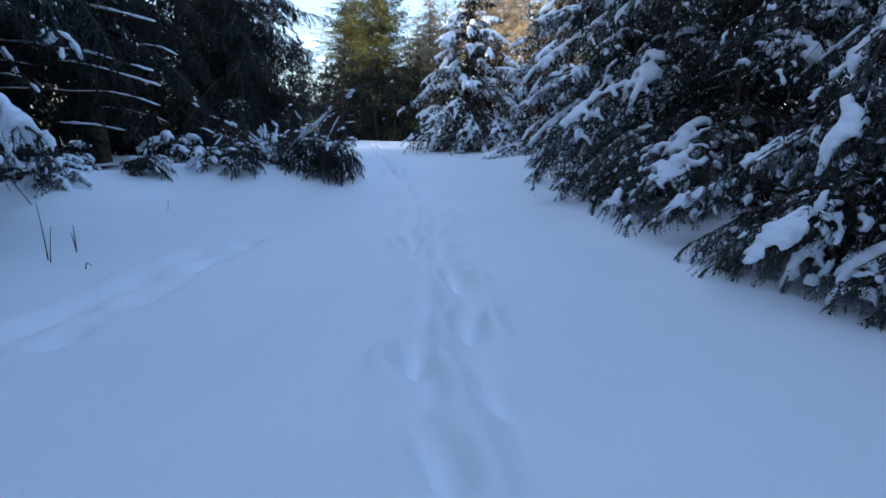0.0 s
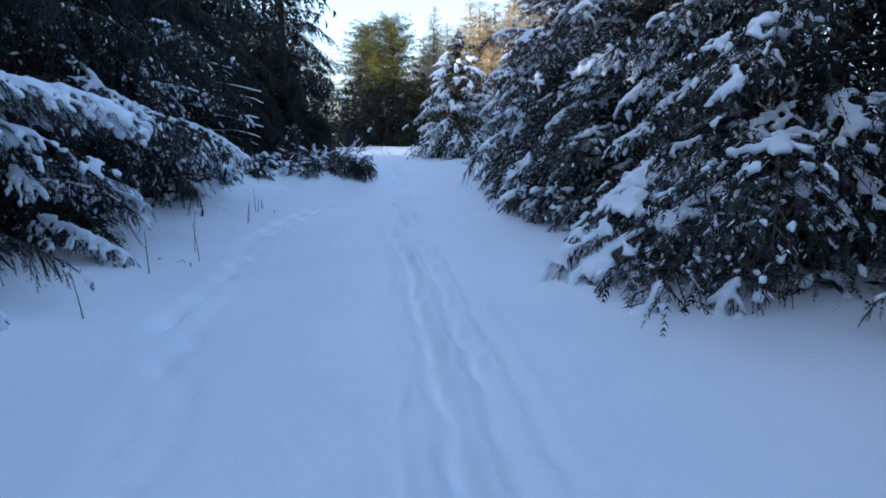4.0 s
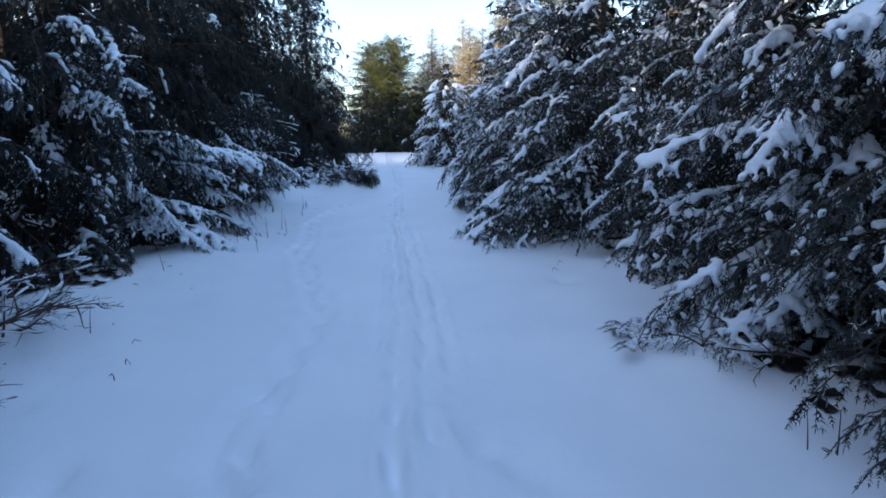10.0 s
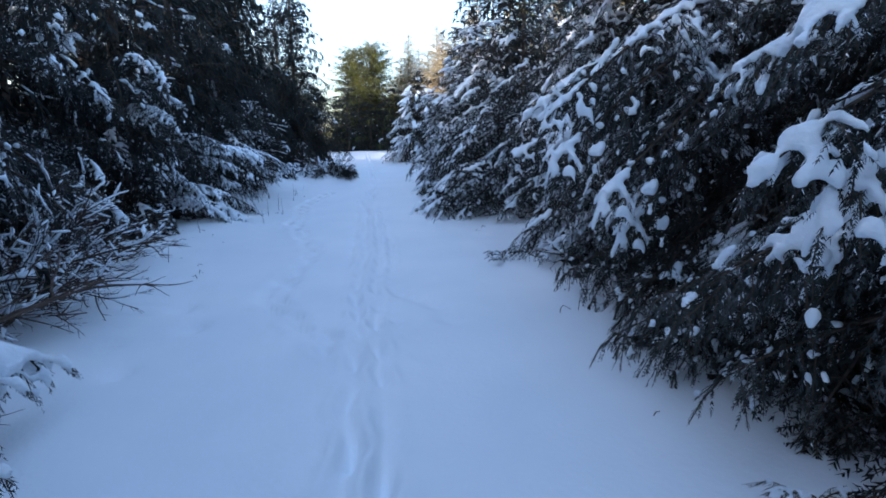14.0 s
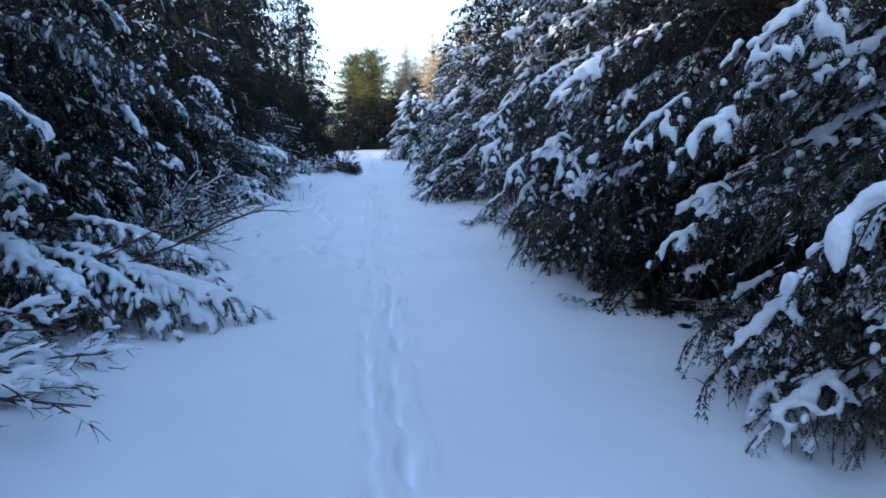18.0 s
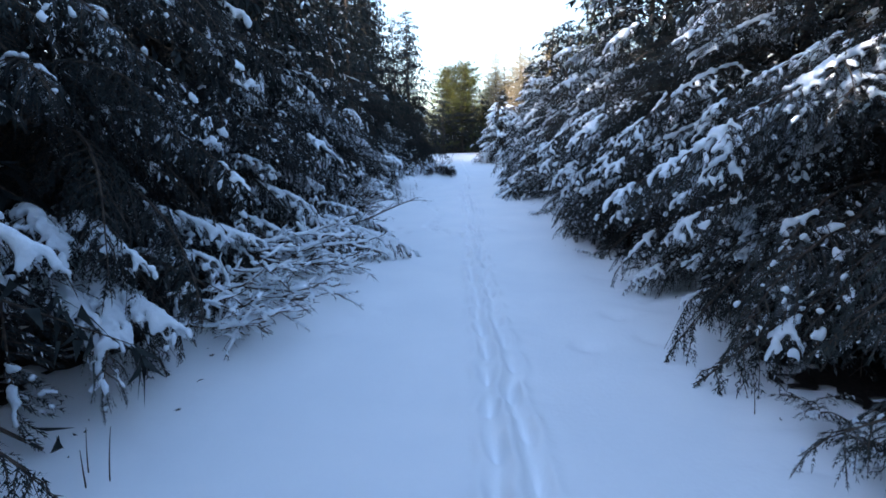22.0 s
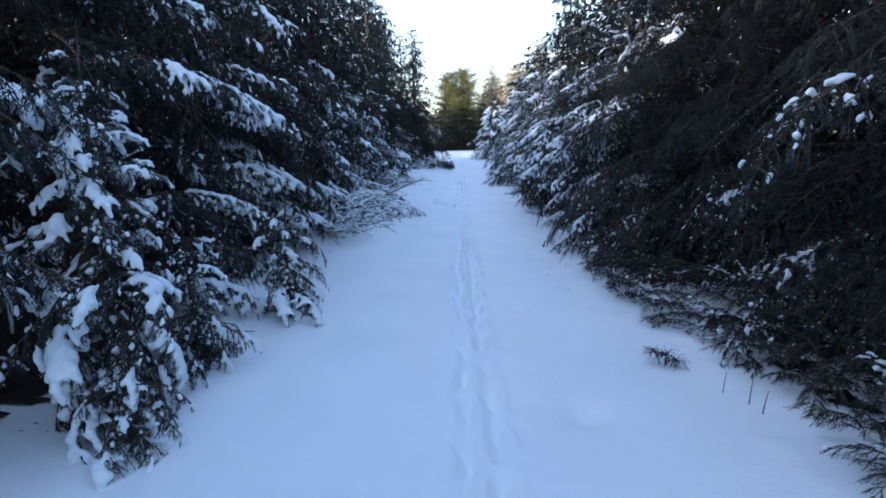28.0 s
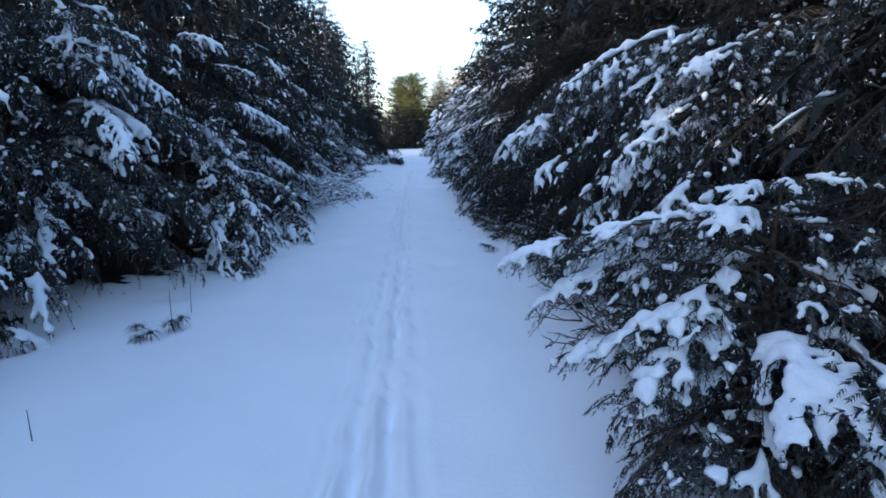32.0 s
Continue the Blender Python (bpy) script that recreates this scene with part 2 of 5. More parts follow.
def bough(seed, length, comb, step, blade, width, side_gap, subs, bead, rings, sides):
    """comb: how far the side twigs hang (0 spreads flat, 1 hangs). bead: thickness of the snow. Returns the green soup, four loads of snow and the needles that carry some."""
    rng = np.random.default_rng(seed)
    green, loads = Soup(), [Soup() for _ in range(4)]
    light, heavy, laden = loads[:3]
    rise, droop = rng.uniform(0.06, 0.22), rng.uniform(0.36, 0.56)
    bend, sway, phase = rng.uniform(-0.16, 0.16), rng.uniform(0.02, 0.07), rng.uniform(0, 6)
    far = step > 0.08
    full = step < 0.03

    def stem(u):
        return np.array([u * length, length * (bend * u * u + sway * (math.sin(5 * u + phase) - math.sin(phase))), length * (rise * u - droop * u ** 2.5 + 0.4 * sway * (math.sin(7 * u + phase) - math.sin(phase)))])

    us = np.linspace(0, 1, 3 if far else 10)
    main = np.array([stem(u) for u in us])
    tube(green, main, np.linspace(0.006 + 0.010 * length, 0.003, len(us)), 3 if far else 5, 1)
    # how deep the snow lies along the stem, for each load
    waves = [(rng.uniform(3, 5) * length, rng.uniform(0, 6.3), rng.uniform(7, 11) * length, rng.uniform(0, 6.3)) for _ in loads]

    def lying(n, u):
        """0 bare to 1 deep, in patches; sheltered next to the trunk."""
        f1, p1, f2, p2 = waves[n]
        patch = 0.6 * np.sin(f1 * u + p1) + 0.4 * np.sin(f2 * u + p2)
        return np.clip((-0.10, 0.44, 0.78, 1.0)[n] + (0.8, 0.8, 0.8, 0.55)[n] * patch, 0, 1) * np.clip((u - 0.2) / 0.25, 0, 1)

    def finger(n, line, depth, r0):
        """A cap of snow on one spray, blunt at both ends, a hand's width long; from the root outwards where the snow is deep."""
        ls = float(np.linalg.norm(np.diff(line, axis=0), axis=1).sum()) + 1e-6
        deep = depth > 0.42
        size = rng.uniform(0.04, 0.115) * (0.75 + 0.5 * depth) * (1.0 if full else 1.15) * (1.3 if deep else 1.0)
        lo = 0.0 if deep else rng.uniform(0.05, 0.55)
        hi = min(1.0, lo + size / ls)
        lo = max(0.0, hi - size / ls)
        m = 5
        w = np.linspace(0.0, 1.0, m)
        rad = r0 * rng.uniform(0.75, 1.4) * (0.72 + 0.42 * depth) * np.sqrt(np.clip(1.04 - (2 * w - 1) ** 4, 0.05, 1)) * rng.uniform(0.75, 1.25, m)
        pts = along(line, (lo + w * (hi - lo)) * 0.999)
        pts[:, 2] += rad * 0.5
        pts[:, :2] += rng.normal(0, 0.15 * r0, (m, 2))
        tube(loads[n], pts, rad, sides, 0, (0.95, 0.6))

    p_bump = rng.uniform(0, 6.3)
    n_side = max(3, int(length / side_gap * (1.0 if comb < 0.6 else 1.25)))
    blades_v = []
    for k in range(n_side * 2 + 2):
        tip = k >= n_side * 2
        u = 0.14 + 0.84 * (k // 2 + rng.uniform(-0.35, 0.35)) / n_side if not tip else 0.99
        u = min(max(u, 0.1), 1.0)
        sgn = 1 if k % 2 else -1
        p0 = stem(u)
        ahead = stem(min(u + 0.02, 1.05)) - stem(u - 0.02)
        ahead /= np.linalg.norm(ahead)
        ls = length * (0.40 if comb < 0.6 else 0.27) * (1.0 if length < 2 else 0.8) * min(1, 0.5 + u * 1.4) * (1.06 - u) ** 0.55 * rng.uniform(0.5, 1.25) + 0.06
        branch = not far and not tip and 0.22 < u < 0.75 and k % 6 == seed % 6
        if branch:
            ls *= 1.9
        spread = (rng.uniform(0.5, 0.85) if branch else rng.uniform(0.65, 1.45)) if not tip else rng.uniform(0.1, 0.3)
        flat_dir = ahead * math.cos(spread) + np.array([-ahead[1], ahead[0], 0]) * sgn * math.sin(spread)
        flat_dir[2] = flat_dir[2] * 0.5 + rng.uniform(-0.2, 0.16)
        hang = comb * rng.uniform(0.5, 1.25) * (0.75 + 0.6 * u)
        n = 5
        s = np.linspace(0, 1, n)[:, None]
        line = p0 + flat_dir * ls * s * (1 - 0.35 * hang * s) + np.array([0, 0, -1.0]) * ls * ((0.15 + 0.85 * hang) * s ** 1.9)
        line[1:] += rng.normal(0, 0.03 * ls, (n - 1, 3))
        if not far:
            tube(green, line[[0, 2, 4]], (0.006, 0.0045, 0.002), 3, 1)
        needles_on(line, step, blade, width, rng, blades_v)
        lines = [(line, 1.0)]
        shoots = subs * 3 if branch else subs
        for j in range(shoots):
            w = 0.2 + 0.6 * (j + rng.uniform(0.2, 0.8)) / shoots
            q = along(line, [w])[0]
            d = line[-1] - line[0]
            d /= np.linalg.norm(d)
            out = np.cross(d, (0, 0, 1.0)) * (1 if j % 2 else -1)
            way = d * 0.7 + out * rng.uniform(0.4, 1.1) + np.array([0, 0, rng.uniform(-0.3, 0.15)])
            lb = ls * rng.uniform(0.28, 0.5) * (1.2 - w * 0.6) * (0.7 if branch else 1.0)
            t3 = np.linspace(0, 1, 3)[:, None]
            sub = q + way * lb * t3 + np.array([0, 0, -1.0]) * lb * (0.2 + 0.5 * hang) * t3 ** 1.7
            needles_on(sub, step, blade, width, rng, blades_v)
            lines.append((sub, 0.8))
        for n in range(4 if full else 3) if not far else ():
            depth = float(lying(n, u))
            for twig, thick in lines:
                if rng.random() < (0.12 + 0.85 * depth) * (1.0 if thick == 1 else 0.75 if n == 3 else 0.62):
                    finger(n, twig, max(depth, 0.15) * rng.uniform(0.6, 1.0), bead * (0.58 if n < 3 else 0.68) * thick)
        if far:
            for soup, fat, share in ((light, 0.75, 0.16), (heavy, 1.0, 0.42)):
                if rng.random() < share:
                    lo = rng.uniform(0.0, 0.3)
                    hi = min(1.0, lo + rng.uniform(0.3, 0.65))
                    lump(soup, along(line, np.linspace(lo, hi, rings)), fat * 0.034, rng, sides)
    v = np.array(blades_v)
    green.add(v, np.arange(len(v)).reshape(-1, 3), 0)
    for n in range(4 if full else 3) if not far else ():
        # the ribbon on the stem, broken where little has stayed
        u = np.linspace(0.12, 1.0, max(8, int(length / 0.035)))
        depth = lying(n, u)
        i = 0
        while i < len(u):
            j = i
            while j < len(u) and depth[j] > 0.5:
                j += 1
            if j - i >= 2:
                rad = bead * (0.18 + 0.5 * depth[i:j]) * (0.5 + 0.75 * np.abs(np.sin(u[i:j] * length * 17 + p_bump + n))) * rng.uniform(0.75, 1.25, j - i)
                rad[0] *= 0.6
                rad[-1] *= 0.6
                pts = np.array([stem(x) for x in u[i:j]])
                pts[:, 2] += rad * 0.55
                tube(loads[n], pts, rad, sides, 0, (0.85, 0.55))
            i = max(j, i + 1)
    for soup, fat, pieces in () if not far else ((light, 0.6, 2), (heavy, 1.0, 3 if length > 1 else 2), (laden, 0.9, 5)):
        for k in range(pieces):
            lo = rng.uniform(0.15, 0.85)
            hi = min(1.02, lo + rng.uniform(0.05, 0.13))
            lump(soup, np.array([stem(x) for x in np.linspace(lo, hi, rings)]), fat * rng.uniform(0.022, 0.042) * (0.6 + 0.4 * min(length, 1.3)), rng, sides, 0.75)
    # single needles that carry snow
    flakes = [np.zeros((0, 3))] * 4
    tri = v.reshape(-1, 3, 3)
    mid = tri.mean(1)
    for n in range(4) if not far else ():
        keep = rng.random(len(mid)) < (0.03 + 0.10 * lying(n, np.clip(mid[:, 0] / length, 0, 1))) * (0.6 if full else 1.0)
        chosen = tri[keep].copy()
        chosen[:, :, 2] += 0.006
        flakes[n] = chosen.reshape(-1, 3)
    return main[-1], green, loads, flakes


def settle(soup, voxel, flakes=()):
    """The lumps of a soup grown together into one soft skin of snow, with single flakes beside it."""
    if not soup.n:
        return make_mesh("snow", soup.arrays(), [M_CLUMP])
    ob = new("snow", soup.mesh("snow", [M_CLUMP]))
    grow = ob.modifiers.new("grow", "REMESH")
    grow.mode, grow.voxel_size, grow.use_smooth_shade = "VOXEL", voxel, True
    soft = ob.modifiers.new("soft", "SMOOTH")
    soft.factor, soft.iterations = 0.5, 1
    me = bpy.data.meshes.new_from_object(ob.evaluated_get(bpy.context.evaluated_depsgraph_get()))
    bpy.data.objects.remove(ob)
    me.calc_loop_triangles()
    v, f = np.zeros(len(me.vertices) * 3), np.zeros(len(me.loop_triangles) * 3, int)
    me.vertices.foreach_get("co", v)
    me.loop_triangles.foreach_get("vertices", f)
    whole = Soup()
    whole.add(v, f)
    if len(flakes):
        whole.add(flakes, np.arange(len(flakes)).reshape(-1, 3))
    return whole.mesh("snow", [M_CLUMP])


LENGTHS = (0.7, 1.2, 1.8, 2.6)
LEVELS = (("near", 0.014, 0.024, 0.010, 0.080, 4, 0.052, 4, 6), ("mid", 0.035, 0.048, 0.019, 0.115, 3, 0.068, 4, 5), ("far", 0.19, 0.22, 0.11, 0.40, 0, 0.2, 3, 4), ("open", 0.085, 0.11, 0.036, 0.20, 1, 0.2, 3, 4))
BOUGHS = {}
for style, comb, needles in (("spruce", 0.9, M_NEEDLE), ("hemlock", 0.5, M_HEMLOCK)):
    for level, *detail in LEVELS:
        for size, length in enumerate(LENGTHS):
            for k in range(4 if level in ("near", "mid") else 2):
                tip, g, soups, flakes = bough(1000 * size + 10 * k + (7 if style == "spruce" else 0) + len(level) * 100, length, comb, *detail)
                own = level in ("near", "mid")
                voxel = 0.018 if level == "near" else 0.028
                kept = dict(tip=tip, arrays=(g.arrays(), *[x.arrays() for x in soups[:3]]), green=g.mesh("bough", [needles, M_BARK], False) if own else None)
                for load, soup, loose in zip(("light", "heavy", "laden", "blanket"), soups, flakes):
                    kept[load] = settle(soup, voxel * (1.4 if load == "blanket" else 1.1 if load == "laden" else 1), loose) if own and soup.n else None
                BOUGHS[style, level, size, k] = kept


def thing(name, x, y, z, label, category, group="", kind=""):
    ob = new(name)
    ob.empty_display_size = 0.2
    ob.location = (x, y, z)
    return tagged(ob, label, category, group, kind)


def part(name, me, parent, label="", m=None):
    ob = new(name, me)
    ob.parent = parent
    if m is not None:
        ob.matrix_basis = m
    return tagged(ob, label)


def moved(arrays, m):
    v, f, mi = arrays
    r = np.array(m)
    return v @ r[:3, :3].T + r[:3, 3], f, mi


def bough_pose(h, az, pitch, roll, s):
    """From the trunk at height h towards az (degrees), tilted up by pitch."""
    return pose(0, 0, h) @ pose(0, 0, 0, 0, 0, az) @ pose(0, 0, 0, roll, -pitch, 0) @ Matrix.Scale(s, 4)


def dusted(b, style):
    """Powder on the needles of a bough that carries snow."""
    b.material_slots[0].link = "OBJECT"
    b.material_slots[0].material = M_NEEDLE_DUSTED if style == "spruce" else M_HEMLOCK_DUSTED


def add_bough(parent, style, level, length, m_at, snow, rng):
    size = 0 if length < 0.92 else 1 if length < 1.5 else 2 if length < 2.15 else 3
    proto = BOUGHS[style, level, size, int(rng.integers(4))]
    s = length / LENGTHS[size]
    b = part("bough", proto["green"], parent, "", m_at(s))
    if snow:
        dusted(b, style)
        tagged(part("snow", proto[snow], b), kind="stuff")
    return b


def reach(tree, tip, snow="heavy", level="near", sag=0.3, style=""):
    """A bough from the tree's trunk whose end lies at tip (world)."""
    style = style or tree.name.split("_")[0]
    d = Vector(tip) - tree.location
    flat = math.hypot(d.x, d.y)
    rng = np.random.default_rng(int(abs(tip[0] * 131 + tip[1] * 977 + tip[2] * 57)))
    h = d.z + sag * flat
    size = 0 if flat < 0.92 else 1 if flat < 1.5 else 2 if flat < 2.15 else 3
    proto = BOUGHS[style, level, size, int(rng.integers(4))]
    tx, ty, tz = proto["tip"]
    s = math.hypot(flat, d.z - h) / math.hypot(tx, ty, tz)
    pitch = math.degrees(math.atan2(d.z - h, flat) - math.atan2(tz, tx))
    az = math.degrees(math.atan2(d.y, d.x) - math.atan2(ty, tx))
    b = part("bough", proto["green"], tree, "", bough_pose(h, az, pitch, rng.uniform(-4, 4), s))
    if snow:
        dusted(b, style)
        tagged(part("snow", proto[snow], b), kind="stuff")
    return b


# ---- the ground ----
GROUND = [(-60, -0.05), (-14, -0.05), (-8, 0.08), (-3, 0.16), (3, 0.42), (9.5, 0.78), (20, 1.38), (31, 2.0), (36, 2.1), (60, 1.6), (100, 1.0), (900, 1.0)]
TRACK = [(-60, 9.4), (-31.9, 4.98), (-28.8, 4.5), (-25, 3.92), (-20.5, 3.24), (-16.4, 2.67), (-13, 2.17), (-10, 1.83), (-8, 1.5), (-5.4, 1.2), (-2.3, 0.78), (0, 0.42), (1.5, 0.08), (3.2, -0.05), (6.8, -0.3), (12.4, -1.2), (30, -4.0), (60, -8)]
SIDE_TRACK = [(-10.5, 1.75), (-9.1, 0.84), (-8.36, 0.3), (-5.6, 0.25), (-4.3, -0.3), (-3.3, -0.65), (-2.3, -1.12), (-0.5, -1.38), (1.2, -1.85), (2.0, -1.83), (4.5, -1.6)]
LEFT = [(-60, 3.0), (-36, 1.0), (-29, -0.5), (-27.0, 1.2), (-23, 1.3), (-20, -0.4), (-17.3, 0.3), (-14.5, -0.6), (-10, -1.5), (-7, -2.3), (-2.7, -2.3), (2.4, -3.6), (7, -3.6), (14, -4.6), (30, -9.0), (60, -20)]
RIGHT = [(-60, 12.0), (-32, 8.2), (-25, 7.0), (-21, 5.7), (-16, 5.5), (-11, 4.6), (-7, 4.2), (-4, 4.5), (-1.5, 4.3), (1.3, 2.9), (5.5, 1.9), (17, 1.6), (30, 1.5), (60, 1)]


def table(rows, y):
    return np.interp(y, [r[0] for r in rows], [r[1] for r in rows])


def smooth_noise(x, y, seed, scale):
    """Value noise on arrays, -1..1."""
    rng = np.random.default_rng(seed)
    grid = rng.uniform(-1, 1, (64, 64))
    u, w = x / scale, y / scale
    i, j = np.floor(u).astype(int), np.floor(w).astype(int)
    a, b = u - i, w - j
    a, b = a * a * (3 - 2 * a), b * b * (3 - 2 * b)
    g = lambda p, q: grid[p % 64, q % 64]
    return (g(i, j) * (1 - a) + g(i + 1, j) * a) * (1 - b) + (g(i, j + 1) * (1 - a) + g(i + 1, j + 1) * a) * b


def track_depth(x, y, rows, marks, seed, steady=0.3):
    """Furrows that feet dragged through powder, with deeper steps in them."""
    c = table(rows, y)
    inside = np.clip((y - rows[0][0]) * 2, 0, 1) * np.clip((rows[-1][0] - y) * 2, 0, 1)
    z = np.zeros_like(x)
    for off, width, depth in marks:
        wob = 0.05 * smooth_noise(y, y * 0 + off * 31, seed, 0.7) + 0.03 * smooth_noise(y, y * 0 + off * 13, seed + 3, 0.22)
        d = (x - c - off - wob) / width
        walk_on = 0.5 + 0.5 * np.sin(y * 2 * math.pi / 0.66 + (3.1 if off > 0.05 else 0) + seed + 0.9 * smooth_noise(y, y * 0 + 3.3, seed + 8, 1.7))
        fade = 0.6 + 0.38 * smooth_noise(y, y * 0 + off * 7, seed + 5, 3.0) + 0.35 * smooth_noise(y, y * 0 + off * 17, seed + 6, 0.5)
        z -= depth * np.exp(-d * d) * (steady + (1.3 - steady) * walk_on ** 2.2) * fade
        z += 0.34 * depth * np.exp(-((np.abs(d) - 1.9) ** 2) * 1.6) * fade * (0.3 + walk_on)
        z += 0.011 * np.exp(-((x - c) / 0.34) ** 2) * smooth_noise(x, y, seed + 20, 0.13) * (1 if abs(off) < 0.2 else 0)
    return z * inside


def ground_height(x, y, fine=True):
    x, y = np.asarray(x, float), np.asarray(y, float)
    z = (table(GROUND, y - 1) + table(GROUND, y) + table(GROUND, y + 1)) / 3
    out = np.maximum(table(LEFT, y) - x, x - table(RIGHT, y))
    edge = np.clip((out + 0.8) / 2.2, 0, 1)
    near = np.clip(1 - (np.abs(x) - 14) / 20, 0, 1)
    # Hidden rise behind the left trees, added to block the low sun.
    unseen_hill = np.clip((table(LEFT, y) - 2.5 - x) / 21, 0, 1) * np.clip((18 - y) / 14, 0, 1)
    z = z + 6.8 * unseen_hill * unseen_hill * (3 - 2 * unseen_hill)
    z = z + 0.16 * edge * edge * (3 - 2 * edge) * near
    z = z + (0.05 + 0.05 * edge) * smooth_noise(x, y, 3, 2.3) + 0.02 * smooth_noise(x, y, 4, 0.8) * (0.5 + edge)
    z = z + 0.8 * smooth_noise(x, y, 9, 40.0) * np.clip((np.hypot(x, y + 10) - 50) / 60, 0, 1)
    for cx, cy in ((-0.63, -8.62), (0.26, -8.36), (0.52, -8.75), (1.97, -8.17), (2.2, -8.45), (2.42, -8.75), (2.62, -9.26), (-0.2, -9.3), (0.2, -7.5), (-0.35, -10.4), (3.3, -4.0), (3.9, -17.5), (4.4, -16.4), (4.7, -17.2), (4.3, -22.6), (4.9, -25.5)):
        z = z - 0.085 * np.exp(-((x - cx) / 0.13) ** 2 - ((y - cy) / 0.19) ** 2) if fine else z
    for cx, cy, rx, ry, up in ((-2.9, 7.9, 1.9, 0.9, 0.34), (-4.6, 6.2, 1.2, 1.0, 0.30), (-2.6, -2.7, 0.9, 0.35, 0.14), (-0.5, -16.4, 1.1, 2.0, 0.38), (4.1, -6.7, 0.7, 0.55, 0.16)):
        z = z + up * np.exp(-((x - cx) / rx) ** 2 - ((y - cy) / ry) ** 2)
    if fine:
        z = z + 0.03 * edge * smooth_noise(x, y, 6, 0.28)
        drip = np.exp(-((x - table(RIGHT, y) + 0.35) / 0.55) ** 2) * np.clip((-12 - y) / 3, 0, 1) + 0.5 * np.exp(-((x - table(LEFT, y) - 0.5) / 0.6) ** 2)
        z = z - 0.11 * drip * np.clip(smooth_noise(x, y, 41, 0.19) - 0.38, 0, 1) - 0.06 * drip * np.clip(smooth_noise(x, y, 42, 0.5) - 0.2, 0, 1)
        dragged = np.clip((y + 7.5) / 2, 0, 1) * np.clip((0.6 - y) / 1.5, 0, 1) + 0.7 * np.clip((-27.5 - y) / 1.5, 0, 1)
        z = z + (1 - dragged) * track_depth(x, y, TRACK, ((-0.12, 0.062, 0.125), (0.11, 0.062, 0.125)), 1, 0.25)
        z = z + dragged * track_depth(x, y, TRACK, ((-0.13, 0.065, 0.105), (0.12, 0.062, 0.105)), 1, 0.55)
        z = z + dragged * track_depth(x, y, TRACK, ((-0.36, 0.055, 0.07), (0.33, 0.06, 0.055)), 2, 0.6)
        z = z + track_depth(x, y, SIDE_TRACK, ((-0.08, 0.08, 0.10), (0.1, 0.07, 0.09)), 3)
    return z


def floor_z(x, y):
    return float(ground_height(np.array([x]), np.array([y]), False)[0])


def build_ground():
    u = np.concatenate([np.linspace(-700, -60, 9)[:-1], np.linspace(-60, -8, 18)[:-1], np.linspace(-8, -2.6, 56)[:-1], np.linspace(-2.6, -0.6, 28)[:-1],
                        np.linspace(-0.6, 0.6, 37)[:-1], np.linspace(0.6, 3.2, 26)[:-1], np.linspace(3.2, 8, 62)[:-1], np.linspace(8, 60, 18)[:-1], np.linspace(60, 700, 9)])
    ys = np.concatenate([np.linspace(-600, -60, 9)[:-1], np.linspace(-60, -36, 30)[:-1], np.arange(-36, 6, 0.068), np.linspace(6, 16, 90)[:-1], np.linspace(16, 40, 60)[:-1], np.linspace(40, 120, 24)[:-1], np.linspace(120, 900, 12)])
    yy, uu = np.meshgrid(ys, u, indexing="ij")
    xx = table(TRACK, yy) * np.clip(1 - (np.abs(uu) - 8) / 50, 0, 1) + uu
    zz = ground_height(xx, yy)
    v = np.stack([xx, yy, zz], -1).reshape(-1, 3)
    nx, ny = len(u), len(ys)
    p = (np.arange(ny - 1)[:, None] * nx + np.arange(nx - 1)[None, :]).ravel()
    f = np.concatenate([np.stack([p, p + 1, p + nx + 1], 1), np.stack([p, p + nx + 1, p + nx], 1)])
    ob = new("ground", make_mesh("ground", (v, f, np.zeros(len(f), int)), [M_SNOW]))
    tagged(ob, "fresh powder snow over a woodland track, with a line of footprints", "snow ground", kind="structure")


build_ground()


